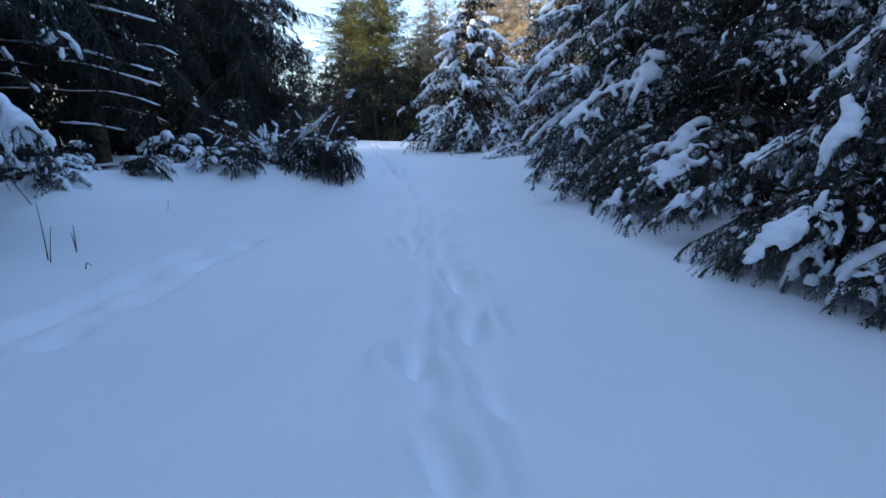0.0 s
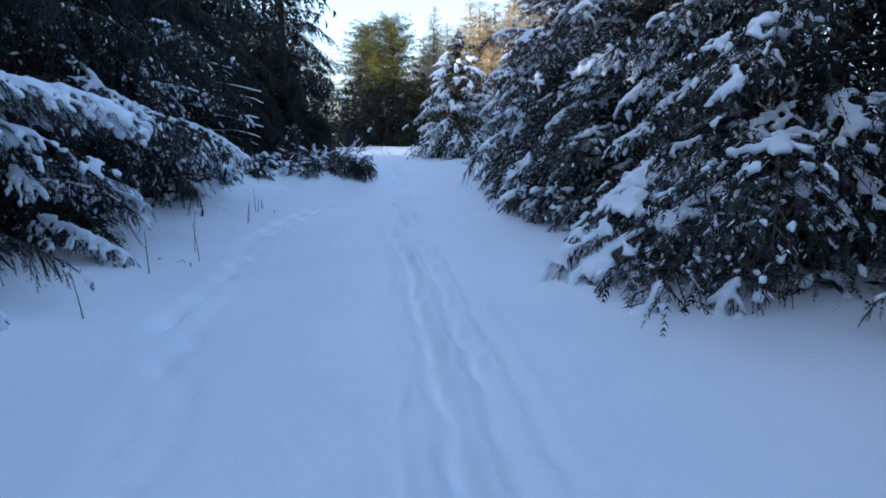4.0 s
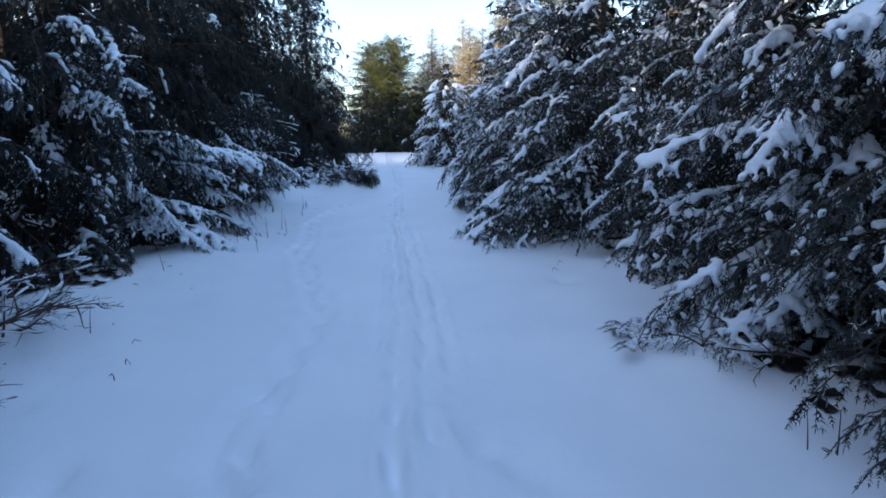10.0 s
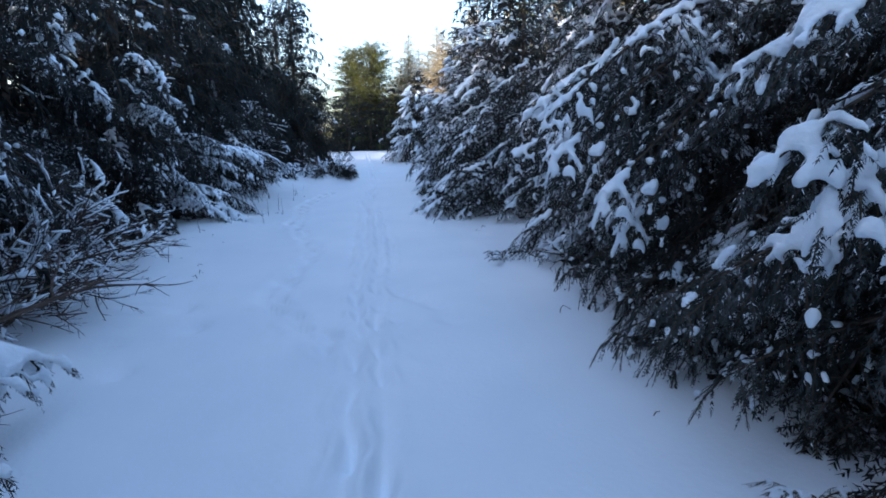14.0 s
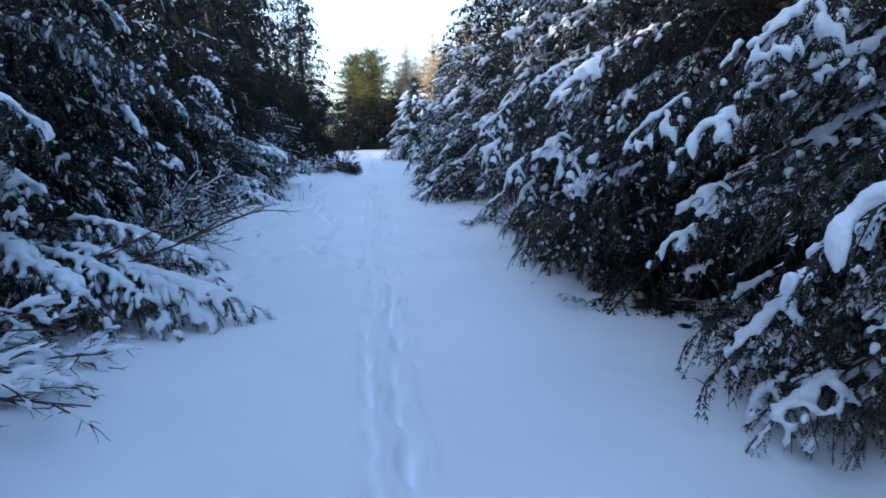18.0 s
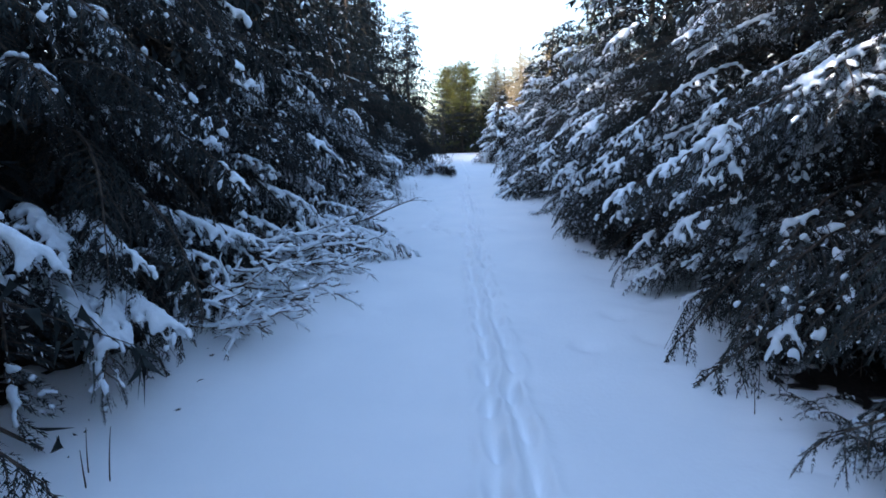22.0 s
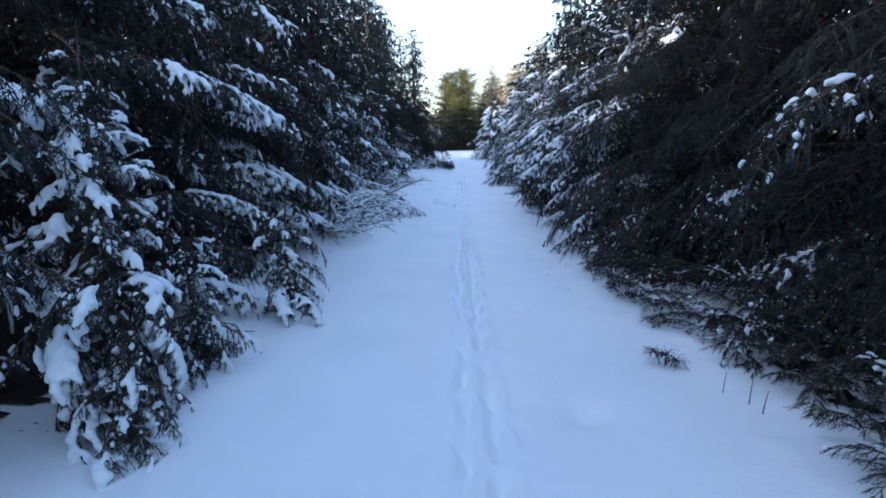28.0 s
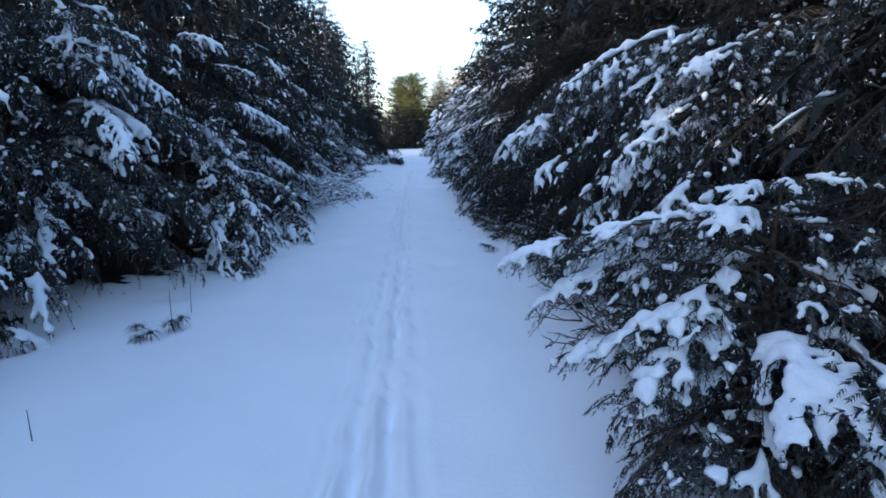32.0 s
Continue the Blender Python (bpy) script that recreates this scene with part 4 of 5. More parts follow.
for k, snow, *tip in [
    (3, "heavy", -3.2, 4.8, 2.1), (3, "light", -3.45, 4.6, 2.35), (3, "laden", -3.3, 4.5, 1.3), (3, "laden", -3.5, 4.3, 1.15), (4, "heavy", -2.3, 1.8, 1.45), (4, "heavy", -2.5, 1.3, 1.6), (4, "heavy", -2.5, 1.2, 1.45), (4, "laden", -2.6, 0.4, 1.75), (4, "heavy", -2.9, -0.6, 1.7), (4, "laden", -2.5, -0.4, 0.32), (4, "heavy", -2.7, 0.1, 0.7), (4, "heavy", -3.0, -1.0, 1.10), (4, "heavy", -3.3, -1.5, 1.5), (5, "blanket", -2.1, -2.6, 0.40), (5, "blanket", -2.4, -2.9, 0.45), (5, "blanket", -2.6, -2.4, 0.48), (5, "heavy", -2.6, -2.2, 0.9), (5, "heavy", -2.9, -3.2, 1.2),
    (3, "light", -3.6, 3.2, 2.1), (3, "light", -3.4, 3.0, 1.2), (4, "light", -3.4, 1.6, 1.0), (5, "heavy", -3.2, -2.5, 2.95), (4, "light", -2.4, 1.2, 1.52),
    (5, "heavy", -3.2, -4.0, 3.6), (8, "laden", 0.80, -12.6, 0.10), (8, "blanket", 0.35, -12.9, 0.12), (8, "laden", 0.1, -13.3, 0.15), (8, "laden", 0.3, -12.4, 0.4), (8, "laden", -0.2, -13.7, 0.35), (8, "blanket", -0.9, -13.4, 1.55), (8, "laden", -0.6, -13.9, 0.7),  (8, "light", -0.1, -12.6, 2.6),
    (9, "blanket", -0.6, -14.6, 1.25), (9, "laden", -0.5, -15.8, 0.9), (10, "blanket", -0.6, -17.0, 1.15), (10, "laden", -0.4, -17.7, 0.85), (10, "blanket", 0.05, -20.2, 0.50), (10, "blanket", 0.29, -19.5, 0.68), (10, "blanket", -0.2, -19.9, 0.9), (10, "blanket", -0.6, -19.4, 1.0), (11, "laden", -0.3, -20.8, 1.1), (11, "laden", -0.2, -21.0, 0.7), (10, "laden", 0.15, -19.6, 1.30), (11, "laden", 0.2, -20.6, 1.60),
    (11, "laden", 0.42, -21.5, 1.65), (10, "light", -0.3, -19.9, 2.7), (11, "light", 0.5, -21.0, 2.5), (12, "light", 1.25, -23.0, 0.25),
    (12, "heavy", 0.5, -24.0, 2.2), (12, "light", 0.9, -23.5, 0.8), (13, "blanket", 0.6, -27.5, 3.3), (13, "laden", 1.2, -27.6, 2.9), (13, "blanket", 1.0, -27.9, 2.4), (13, "heavy", 1.1, -27.3, 3.5), (13, "laden", 0.9, -28.3, 3.0), (13, "blanket", 0.47, -28.0, 1.95), (13, "heavy", 0.9, -26.7, 1.2),
    (9, "laden", -0.45, -15.0, 1.33), (10, "laden", -0.3, -16.8, 0.98), (10, "laden", -0.5, -17.6, 1.26), (9, "laden", -0.8, -14.6, 2.1), (9, "heavy", -0.7, -15.6, 1.9), (7, "laden", -1.4, -10.3, 2.8), (10, "laden", -0.42, -19.9, 1.42), (11, "laden", -0.5, -20.9, 1.45), (11, "laden", -0.5, -20.8, 0.85), (11, "laden", -0.2, -21.3, 2.2),
    (5, "laden", -2.85, -0.95, 1.88), (5, "heavy", -2.1, -1.8, 0.52), (5, "laden", -2.75, -3.25, 0.97), (5, "laden", -2.6, -4.4, 2.38), (8, "laden", -1.05, -12.95, 1.43), (8, "laden", -0.9, -13.6, 1.3), (8, "laden", -1.08, -12.1, 2.9), (8, "blanket", -0.2, -11.65, 0.42), (8, "blanket", -0.25, -11.15, 0.38), (8, "laden", -0.6, -12.84, 0.1), (13, "laden", 0.95, -26.0, 2.4), (13, "laden", 0.3, -26.35, 2.0), (13, "heavy", 0.5, -26.9, 1.0), (12, "heavy", 1.3, -24.9, 2.85), (12, "heavy", 1.6, -24.4, 3.3), (12, "laden", 1.0, -23.75, 0.32),
    (3, "laden", -2.77, 3.73, 1.27), (3, "laden", -3.0, 3.5, 1.2), (3, "light", -2.7, 3.17, 2.9), (4, "blanket", -3.9, 2.0, 0.85), (4, "laden", -3.6, 1.7, 0.7), (5, "laden", -3.3, -3.95, 3.0), (5, "laden", -3.5, -4.2, 2.5), (11, "laden", 0.6, -21.45, 2.45), (11, "laden", -0.3, -20.8, 1.5), (12, "laden", 1.1, -22.65, 2.55), (12, "laden", 1.2, -23.15, 1.15),
    (13, "laden", 1.45, -29.2, 2.1), (13, "blanket", 1.1, -25.9, 2.3), (13, "laden", 0.6, -27.5, 3.5),
    (13, "heavy", -0.3, -29.0, 0.9), (13, "heavy", 0.3, -28.6, 1.5),
]:
    reach(SPRUCES[k], tip, snow, sag=0.16)

for snow, *tip in [("blanket", -2.6, 0.2, 1.72), ("laden", -2.75, -0.4, 1.8), ("laden", -2.5, -0.7, 1.3)]:
    reach(SPRUCES[5], tip, snow, sag=0.07)

# Young spruces at the edge of the track, bowed down by snow.
for x, y, height, radius, seed in [(1.15, -26.2, 3.1, 0.85, 411), (1.25, -23.4, 1.7, 0.6, 412), (1.1, -25.2, 1.5, 0.6, 413), (1.5, -26.6, 0.8, 0.5, 414)]:
    conifer(x, y, height, radius, "spruce", 0.12, -42, seed, "near", 1.1, droop=34, per=6, gap=0.17, spread=181, label="young spruce weighed down by thick fresh snow")
conifer(0.9, 18.6, 5.6, 2.5, "spruce", 0.15, 250, 415, "mid", 1.8, droop=22, per=8, gap=0.23, spread=110, label="snow-laden spruce beside the crest of the track")


# The woods behind both rows, with unseen trees added to keep the sun off.
def woodland(name, seed, height, radius, snow, needles, tilt=(-16, 19), label="", cat="conifer", gap=0.62, per=6, low=0.4, ragged=0.15, group="woods", detail="far", load=1, power=0.75):
    rng = np.random.default_rng(seed)
    tree = thing(name, 0, 0, 0, label or "dark snow-dusted spruce in the woods behind the track, some unseen to block the sun", cat, group)
    part("trunk", trunk_mesh(height, 0.05 + 0.011 * height, rng, 6), tree)
    crown, cap = Soup(), Soup()
    h = low
    while h < height - 0.2:
        f = h / height
        for k in range(per):
            ln = (radius * (1 - f) ** power + 0.15) * rng.uniform(0.9 - ragged, 1.05 + ragged)
            size = 0 if ln < 0.92 else 1 if ln < 1.5 else 2 if ln < 2.15 else 3
            proto = BOUGHS["hemlock" if tilt[0] > 0 else "spruce", detail, size, int(rng.integers(2))]
            m = bough_pose(h + rng.uniform(-0.2, 0.2), 360 / per * k + rng.uniform(0, 50) + h * 70, tilt[0] + (tilt[1] - tilt[0]) * f + rng.uniform(-8, 8), 0, ln / LENGTHS[size])
            crown.add(*moved(proto["arrays"][0], m))
            if rng.random() < snow:
                cap.add(*moved(proto["arrays"][load], m))
        h += gap
    tagged(part("crown", crown.mesh("crown", [needles, M_BARK], False), tree), kind="stuff")
    if cap.n:
        tagged(part("crown_snow", cap.mesh("crown_snow", [M_CLUMP]), tree), kind="stuff")
    return tree


def scatter(kinds, spots, rng):
    used = set()
    for x, y in spots:
        pick = int(rng.integers(len(kinds)))
        m = pose(float(x), float(y), floor_z(x, y) - 0.05, 0, 0, float(rng.uniform(0, 360)))
        if pick not in used:
            used.add(pick)
            kinds[pick].matrix_basis = m
        else:
            copy_thing(kinds[pick], m)


rng = np.random.default_rng(5)
WOODS = [woodland("spruce_tree", 71, 11.5, 2.5, 0.2, M_NEEDLE, per=5, gap=0.85), woodland("spruce_tree", 72, 13.0, 2.7, 0.2, M_NEEDLE, per=5, gap=0.85), woodland("spruce_tree", 73, 10.0, 2.4, 0.25, M_NEEDLE, per=5, gap=0.85)]
spots = []
for y in np.arange(-49, 17, 2.8):
    # The outer rows on this side are there to block the low sun.
    for row in (3.2, 5.8, 8.8, 12.0):
        spots.append((table(LEFT, y) - 2.0 - row + rng.uniform(-0.7, 0.7), y + rng.uniform(-1, 1)))
    for row in (1.7, 4.0, 7.0) if y < -4 else ():
        spots.append((table(RIGHT, y) + 2.6 + row + rng.uniform(-0.7, 0.7), y + rng.uniform(-1, 1)))
# Out of view at the near end: added to stop sun leaking in.
for y in (-34.4, -36.6, -39, -42, -45):
    spots.append((table(LEFT, y) - 2.4 + rng.uniform(-0.3, 0.3), y))
for y in np.arange(-48, -31, 1.7):
    spots.append((table(LEFT, y) - 4.9 + rng.uniform(-0.4, 0.4), y))
for x in np.arange(-6, 20, 3.0):
    spots.append((x, -50 + rng.uniform(-2, 2)))
for y in np.arange(-44, -4, 2.2):
    spots.append((table(RIGHT, y) + 5.2 + rng.uniform(-0.4, 0.4), y + rng.uniform(-0.6, 0.6)))
for y in np.arange(2, 18, 1.9):
    spots.append((table(LEFT, y) - 4.3 + rng.uniform(-0.5, 0.5), y + rng.uniform(-0.6, 0.6)))
scatter(WOODS, spots, rng)

# Beyond the crest: a dark thicket, a sunlit pine, larches and snowy spruces.
low_woods = [woodland("spruce_tree", 74, 5.0, 2.0, 0.25, M_NEEDLE, label="low dark spruce for the thicket, the pine's shaded foot and an unseen shading row"), woodland("spruce_tree", 75, 6.2, 2.3, 0.25, M_NEEDLE, label="low dark spruce for the thicket, the pine's shaded foot and an unseen shading row")]
# The eight around y 34 stand in for shade on the pine's foot.
# The row from x -18 is unseen and only shades what lies beyond.
scatter(low_woods, [(-8.2 - 0.35 * k + rng.uniform(-0.5, 0.5), 18 + 2.2 * k) for k in range(9)] + [(x, 43 + rng.uniform(-2, 3)) for x in np.arange(-20, 12, 1.9)] + [(-18 - 0.4 * k + rng.uniform(-1, 1), 16 + 2.6 * k) for k in range(9)] + [(-12.5 + rng.uniform(-1, 1), 20 + 3 * k) for k in range(4)] + [(-8.6, 33.0), (-7.4, 34.6), (-6.2, 33.6), (-5.2, 34.8), (-4.2, 33.8), (-3.1, 34.6), (-2.2, 35.6), (-9.6, 35.0)] + [(table(RIGHT, y) + 3.6 + rng.uniform(-0.4, 0.4), y) for y in np.arange(-4, 14, 1.6)] + [(table(RIGHT, y) + 6.0 + rng.uniform(-0.4, 0.4), y) for y in np.arange(-4, 16, 2.4)], rng)
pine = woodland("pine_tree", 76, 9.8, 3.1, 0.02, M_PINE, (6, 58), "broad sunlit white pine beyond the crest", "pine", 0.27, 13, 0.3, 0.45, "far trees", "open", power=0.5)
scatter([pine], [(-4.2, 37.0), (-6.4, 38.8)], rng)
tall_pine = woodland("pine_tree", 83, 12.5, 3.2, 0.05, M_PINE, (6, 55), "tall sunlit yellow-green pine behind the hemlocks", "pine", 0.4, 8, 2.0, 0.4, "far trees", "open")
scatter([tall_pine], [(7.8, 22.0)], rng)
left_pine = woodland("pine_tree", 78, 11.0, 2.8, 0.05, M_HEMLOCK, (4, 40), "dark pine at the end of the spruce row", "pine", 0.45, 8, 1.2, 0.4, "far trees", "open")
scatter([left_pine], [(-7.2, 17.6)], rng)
# Hidden by the left row; added so that sun reaches only the pine's top.
shade_woods = [woodland("spruce_tree", 77, 7.4, 2.4, 0.2, M_NEEDLE, label="unseen dark spruce added to shade the lower pine")]
scatter(shade_woods, [(-15, 33.5), (-16.5, 31), (-17, 35.5), (-14.5, 36.5), (-18.5, 33), (-19.5, 29), (-20, 36.5), (-13.5, 30.5)], rng)
larches = [woodland("larch_tree", 79, 11.0, 2.2, 0.12, M_LARCH, (12, 50), "bare golden larch in low sunlight", "larch", 0.34, 10, 0.6, 0.3, "far trees", "open"),
           woodland("larch_tree", 80, 9.5, 2.4, 0.3, M_LARCH, (10, 45), "bare golden larch with snow on its twigs", "larch", 0.34, 10, 0.5, 0.3, "far trees", "open")]
scatter(larches, [(1.9, 36.0), (-0.9, 38.5), (-1.9, 41.0), (0.2, 37.0), (3.4, 31.5), (1.0, 38.0), (-0.8, 40.0), (3.0, 35.0), (5.0, 38.5), (2.4, 31.0), (4.6, 30.0), (7.0, 33.0), (5.0, 26.0), (7.5, 27.0), (9.5, 20.0), (11.5, 14.0), (10.5, 24.0), (12.5, 8.0), (13.5, 2.0), (13.0, 18.0)], rng)
snowy = [woodland("spruce_tree", 81, 4.6, 1.9, 0.95, M_NEEDLE, label="snow-covered spruce catching the low sun", group="far trees", detail="mid", load=2, per=6, gap=0.5), woodland("spruce_tree", 82, 5.6, 2.1, 0.95, M_HEMLOCK, label="snow-covered spruce catching the low sun", group="far trees", detail="mid", load=2, per=6, gap=0.5)]
scatter(snowy, [(1.7, 25.0), (3.6, 20.5), (3.6, 26.5), (6.2, 18.5), (6.6, 22.5)], rng)


# ---- small things: dead branches, bare shrubs, stalks, sprigs ----
def twig_lines(rng, start, way, length, depth, out):
    """A crooked branch with side twigs, as lines with radii."""
    n = 6 if depth > 1 else 4
    way = np.array(way, float)
    way /= np.linalg.norm(way)
    pts, p, d = [np.array(start, float)], np.array(start, float), way.copy()
    for _ in range(n - 1):
        d = d + rng.normal(0, 0.11, 3)
        d /= np.linalg.norm(d)
        p = p + d * length / (n - 1)
        pts.append(p)
    r = 0.0035 * depth + 0.0035 * length
    out.append((np.array(pts), np.linspace(r, r * 0.3, n)))
    if depth > 1:
        for _ in range(int(4 + 3.5 * length)):
            k = rng.uniform(0.2, 0.98)
            q = along(np.array(pts), [k])[0]
            side = d * 0.8 + rng.normal(0, 0.55, 3)
            side[2] = side[2] * 0.6 + 0.05
            twig_lines(rng, q, side, length * rng.uniform(0.22, 0.42) * (1.15 - 0.4 * k), depth - 1, out)


def branchy(name, x, y, stems, label, category, group, seed, snow=0.0, depth=3, fat=1.0):
    """stems: (dx, dy, dz, way, length). Each stem with its twigs is a part; the snow on it another."""
    rng = np.random.default_rng(seed)
    ob = thing(name, x, y, floor_z(x, y), label, category, group)
    for dx, dy, dz, way, length in stems:
        lines = []
        twig_lines(rng, (dx, dy, dz), way, length, depth, lines)
        soup, cap = Soup(), Soup()
        for pts, rad in lines:
            tube(soup, pts, rad, 4 if rad[0] > 0.008 else 3)
            if snow and rng.random() < snow and np.linalg.norm(pts[-1] - pts[0]) > 0.12:
                lo = rng.uniform(0, 0.3)
                lump(cap, along(pts, np.linspace(lo, rng.uniform(0.6, 1.0), 5)), fat * rng.uniform(0.014, 0.028) + rad[0] * 0.8, rng, 5)
        stem = part("branch", soup.mesh("branch", [M_TWIG]), ob)
        if cap.n:
            tagged(part("snow", settle(cap, 0.02) if snow > 0.5 else cap.mesh("snow", [M_CLUMP]), stem), kind="stuff")
    return ob


rng = np.random.default_rng(11)
for k, (x, y, n, length) in enumerate([(-2.7, -8.3, 11, 1.6), (-2.4, -9.2, 11, 1.5), (-3.0, -7.3, 9, 1.4), (-2.1, -10.0, 8, 1.2), (-2.9, -6.4, 7, 1.1), (-2.6, -8.8, 8, 1.7), (-2.2, -9.6, 8, 1.3), (-3.2, -8.0, 8, 1.5)]):
    stems = [(rng.uniform(-0.2, 0.2), rng.uniform(-0.2, 0.2), 0.0, (rng.uniform(0.2, 1.0), rng.uniform(-0.5, 0.5), rng.uniform(0.15, 0.9)), length * rng.uniform(0.7, 1.15)) for _ in range(n)]
    branchy("bare_shrub", x, y, stems, "bare brown shrub with snow along its twigs", "shrub", "bare shrubs", 500 + k, 0.45, 3, 0.55)
for k, (x, y, n, length) in enumerate([(-1.1, -14.3, 6, 1.3), (-0.9, -15.0, 8, 1.5), (-0.8, -15.7, 8, 1.6), (-0.7, -16.4, 8, 1.6), (-0.5, -17.1, 8, 1.5), (-0.3, -17.8, 7, 1.2), (-0.3, -18.4, 5, 0.9), (-0.2, -24.2, 4, 1.1)]):
    stems = [(rng.uniform(-0.5, 0.1), rng.uniform(-0.4, 0.4), rng.uniform(0.05, 0.62), (1, rng.uniform(-0.75, 0.15), rng.uniform(-0.35, 0.15)), length * rng.uniform(0.6, 1.1)) for _ in range(n)]
    branchy("dead_branch", x, y, stems, "heap of fallen dead branches thickly covered with snow", "branch", "fallen branches", 520 + k, 0.9, 3, 1.25)
for k, (x, y, high) in enumerate([(5.6, 25.0, 9.0), (7.6, 21.0, 10.0), (9.2, 24.0, 11.0)]):
    branchy("bare_tree", x, y, [(0, 0, 0.0, (0.06, 0.02, 1.0), high), (0.3, 0.2, 0.0, (-0.12, 0.05, 1.0), high * 0.8)], "slender bare sapling with fine upright twigs in sunlight", "tree", "far trees", 580 + k)
branchy("dead_branch", -1.5, -13.2, [(0, 0, 0.55, (1, 0.75, 0.12), 2.6)], "long bare dead branch leaning towards the track", "branch", "fallen branches", 540, 0.0)
branchy("dead_branch", -2.5, -10.6, [(0, 0, 0.5, (1.55, 1.85, 0.12), 2.5), (-0.2, 0.3, 0.35, (1.2, 1.2, 0.2), 1.6)], "long dead branch with snow leaning out of the shrubs", "branch", "fallen branches", 545, 0.55)
for k, (x, y, n) in enumerate([(7.2, -29.0, 6), (7.35, -29.7, 6), (7.1, -30.4, 5), (7.6, -30.2, 6)] ):
    stems = [(rng.uniform(-0.3, 0.3), rng.uniform(-0.3, 0.3), 0.0, (rng.uniform(-1.0, 0.3), rng.uniform(-0.7, 0.4), rng.uniform(0.15, 0.9)), rng.uniform(0.5, 0.95)) for _ in range(n)]
    branchy("bare_shrub", x, y, stems, "thin bare brown twigs under the hemlock boughs", "shrub", "bare shrubs", 570 + k, 0.12, 3, 0.5)
branchy("dead_branch", 7.7, -29.2, [(0, 0, 0.1, (-0.8, -0.5, 0.25), 1.1), (0.1, -0.2, 0.1, (-0.6, -0.9, 0.2), 1.2)], "thin bare fallen branches under the hemlock", "branch", "fallen branches", 541, 0.1)
branchy("dead_branch", 7.2, -30.9, [(0, 0, 0.0, (0.1, 0.2, 0.9), 0.8), (0.1, 0.1, 0.0, (-0.4, 0.1, 0.8), 0.7)], "thin bare twigs standing in the snow under the hemlock", "branch", "fallen branches", 542)
branchy("dead_branch", 4.6, -7.3, [(0, 0, 0.05, (-0.9, -0.2, 0.35), 0.9), (0, 0.2, 0.05, (-0.8, 0.4, 0.3), 0.8)], "bare twigs with snow at the foot of the hemlock", "branch", "fallen branches", 543, 0.3)
branchy("dead_branch", 4.9, -10.0, [(0, 0, 0.15, (-0.9, -0.35, 0.05), 0.9)], "thin bare fallen twig at the edge of the snow", "branch", "fallen branches", 544)


def stalk(x, y, height, lean, bent, seed):
    rng = np.random.default_rng(seed)
    ob = thing("dry_stalk", x, y, floor_z(x, y), "thin dry brown stalk standing in the snow" if not bent else "broken dry brown stalk bent over in the snow", "stalk", "dry stalks")
    soup = Soup()
    s = np.linspace(0, 1, 6)
    az = rng.uniform(0, 6.28)
    off = height * lean * s ** 1.5
    z = height * (s - (0.75 * np.clip(s - 0.55, 0, 1) ** 1.0 * 2 if bent else 0))
    off = off + (height * 0.8 * np.clip(s - 0.5, 0, 1) if bent else 0)
    tube(soup, np.stack([off * math.cos(az), off * math.sin(az), z - 0.05], 1), np.linspace(0.0055, 0.002, 6), 4)
    part("stem", soup.mesh("stem", [M_STALK]), ob)
    return ob


for k, (x, y, height, bent) in enumerate([
    (-2.68, 3.52, 0.30, 0), (-2.76, 3.9, 0.24, 0), (-2.34, 3.37, 0.16, 1), (-2.93, 5.59, 0.15, 0), (-2.31, 0.43, 0.55, 0), (-2.43, 2.39, 0.42, 0), (-2.76, 3.61, 0.45, 0), (-2.7, 3.82, 0.2, 0),
    (-2.15, -0.13, 0.16, 1), (-1.87, -2.14, 0.36, 0), (-2.23, -0.68, 0.5, 0), (-2.06, 0.02, 0.48, 0), (-2.48, 2.56, 0.3, 0), (-2.0, -0.3, 0.2, 1), (3.34, -3.15, 0.22, 1), (3.2, -3.5, 0.18, 1),
    (-4.2, -3.64, 0.5, 0), (-2.06, -6.25, 0.35, 0), (-2.6, -3.9, 0.3, 0), (-1.46, -6.49, 0.16, 1), (-1.2, -7.0, 0.2, 1), (3.96, -8.33, 0.34, 0), (4.08, -8.41, 0.32, 0), (4.01, -9.16, 0.2, 0), (3.8, -9.2, 0.25, 1),
    (-1.08, -7.33, 0.2, 1), (0.82, -22.0, 0.85, 0), (0.31, -20.51, 0.45, 0), (0.06, -20.43, 0.4, 0), (0.2, -20.6, 0.35, 0), (5.12, -19.0, 0.42, 0), (5.67, -20.4, 0.3, 0), (6.29, -25.21, 0.42, 0), (6.15, -25.0, 0.25, 0),
    (1.69, -28.63, 0.5, 0), (1.73, -29.15, 0.55, 0), (2.28, -31.87, 0.3, 0), (5.03, -21.62, 0.12, 1), (5.9, -24.5, 0.15, 1), (6.35, -25.34, 0.25, 0), (1.9, 12.2, 0.5, 0), (1.2, 7.0, 0.12, 1), (-1.0, -12.0, 0.3, 0), (-0.2, -15.2, 0.35, 0), (0.1, -15.4, 0.3, 1),
]):
    stalk(x, y, height, 0.12, bent, 600 + k)


def sprig(x, y, n, length, seed, style="hemlock", snow=""):
    """A few green boughs that stick out of the snow."""
    rng = np.random.default_rng(seed)
    ob = thing("evergreen_sprig", x, y, floor_z(x, y) + 0.02, "small evergreen sprig sticking out of the snow", "sprig", "sprigs")
    for k in range(n):
        add_bough(ob, style, "near", length * rng.uniform(0.8, 1.1), lambda s: bough_pose(0, 360 * k / n + rng.uniform(-30, 30), rng.uniform(20, 45), rng.uniform(-20, 20), s), snow, rng)
    return ob


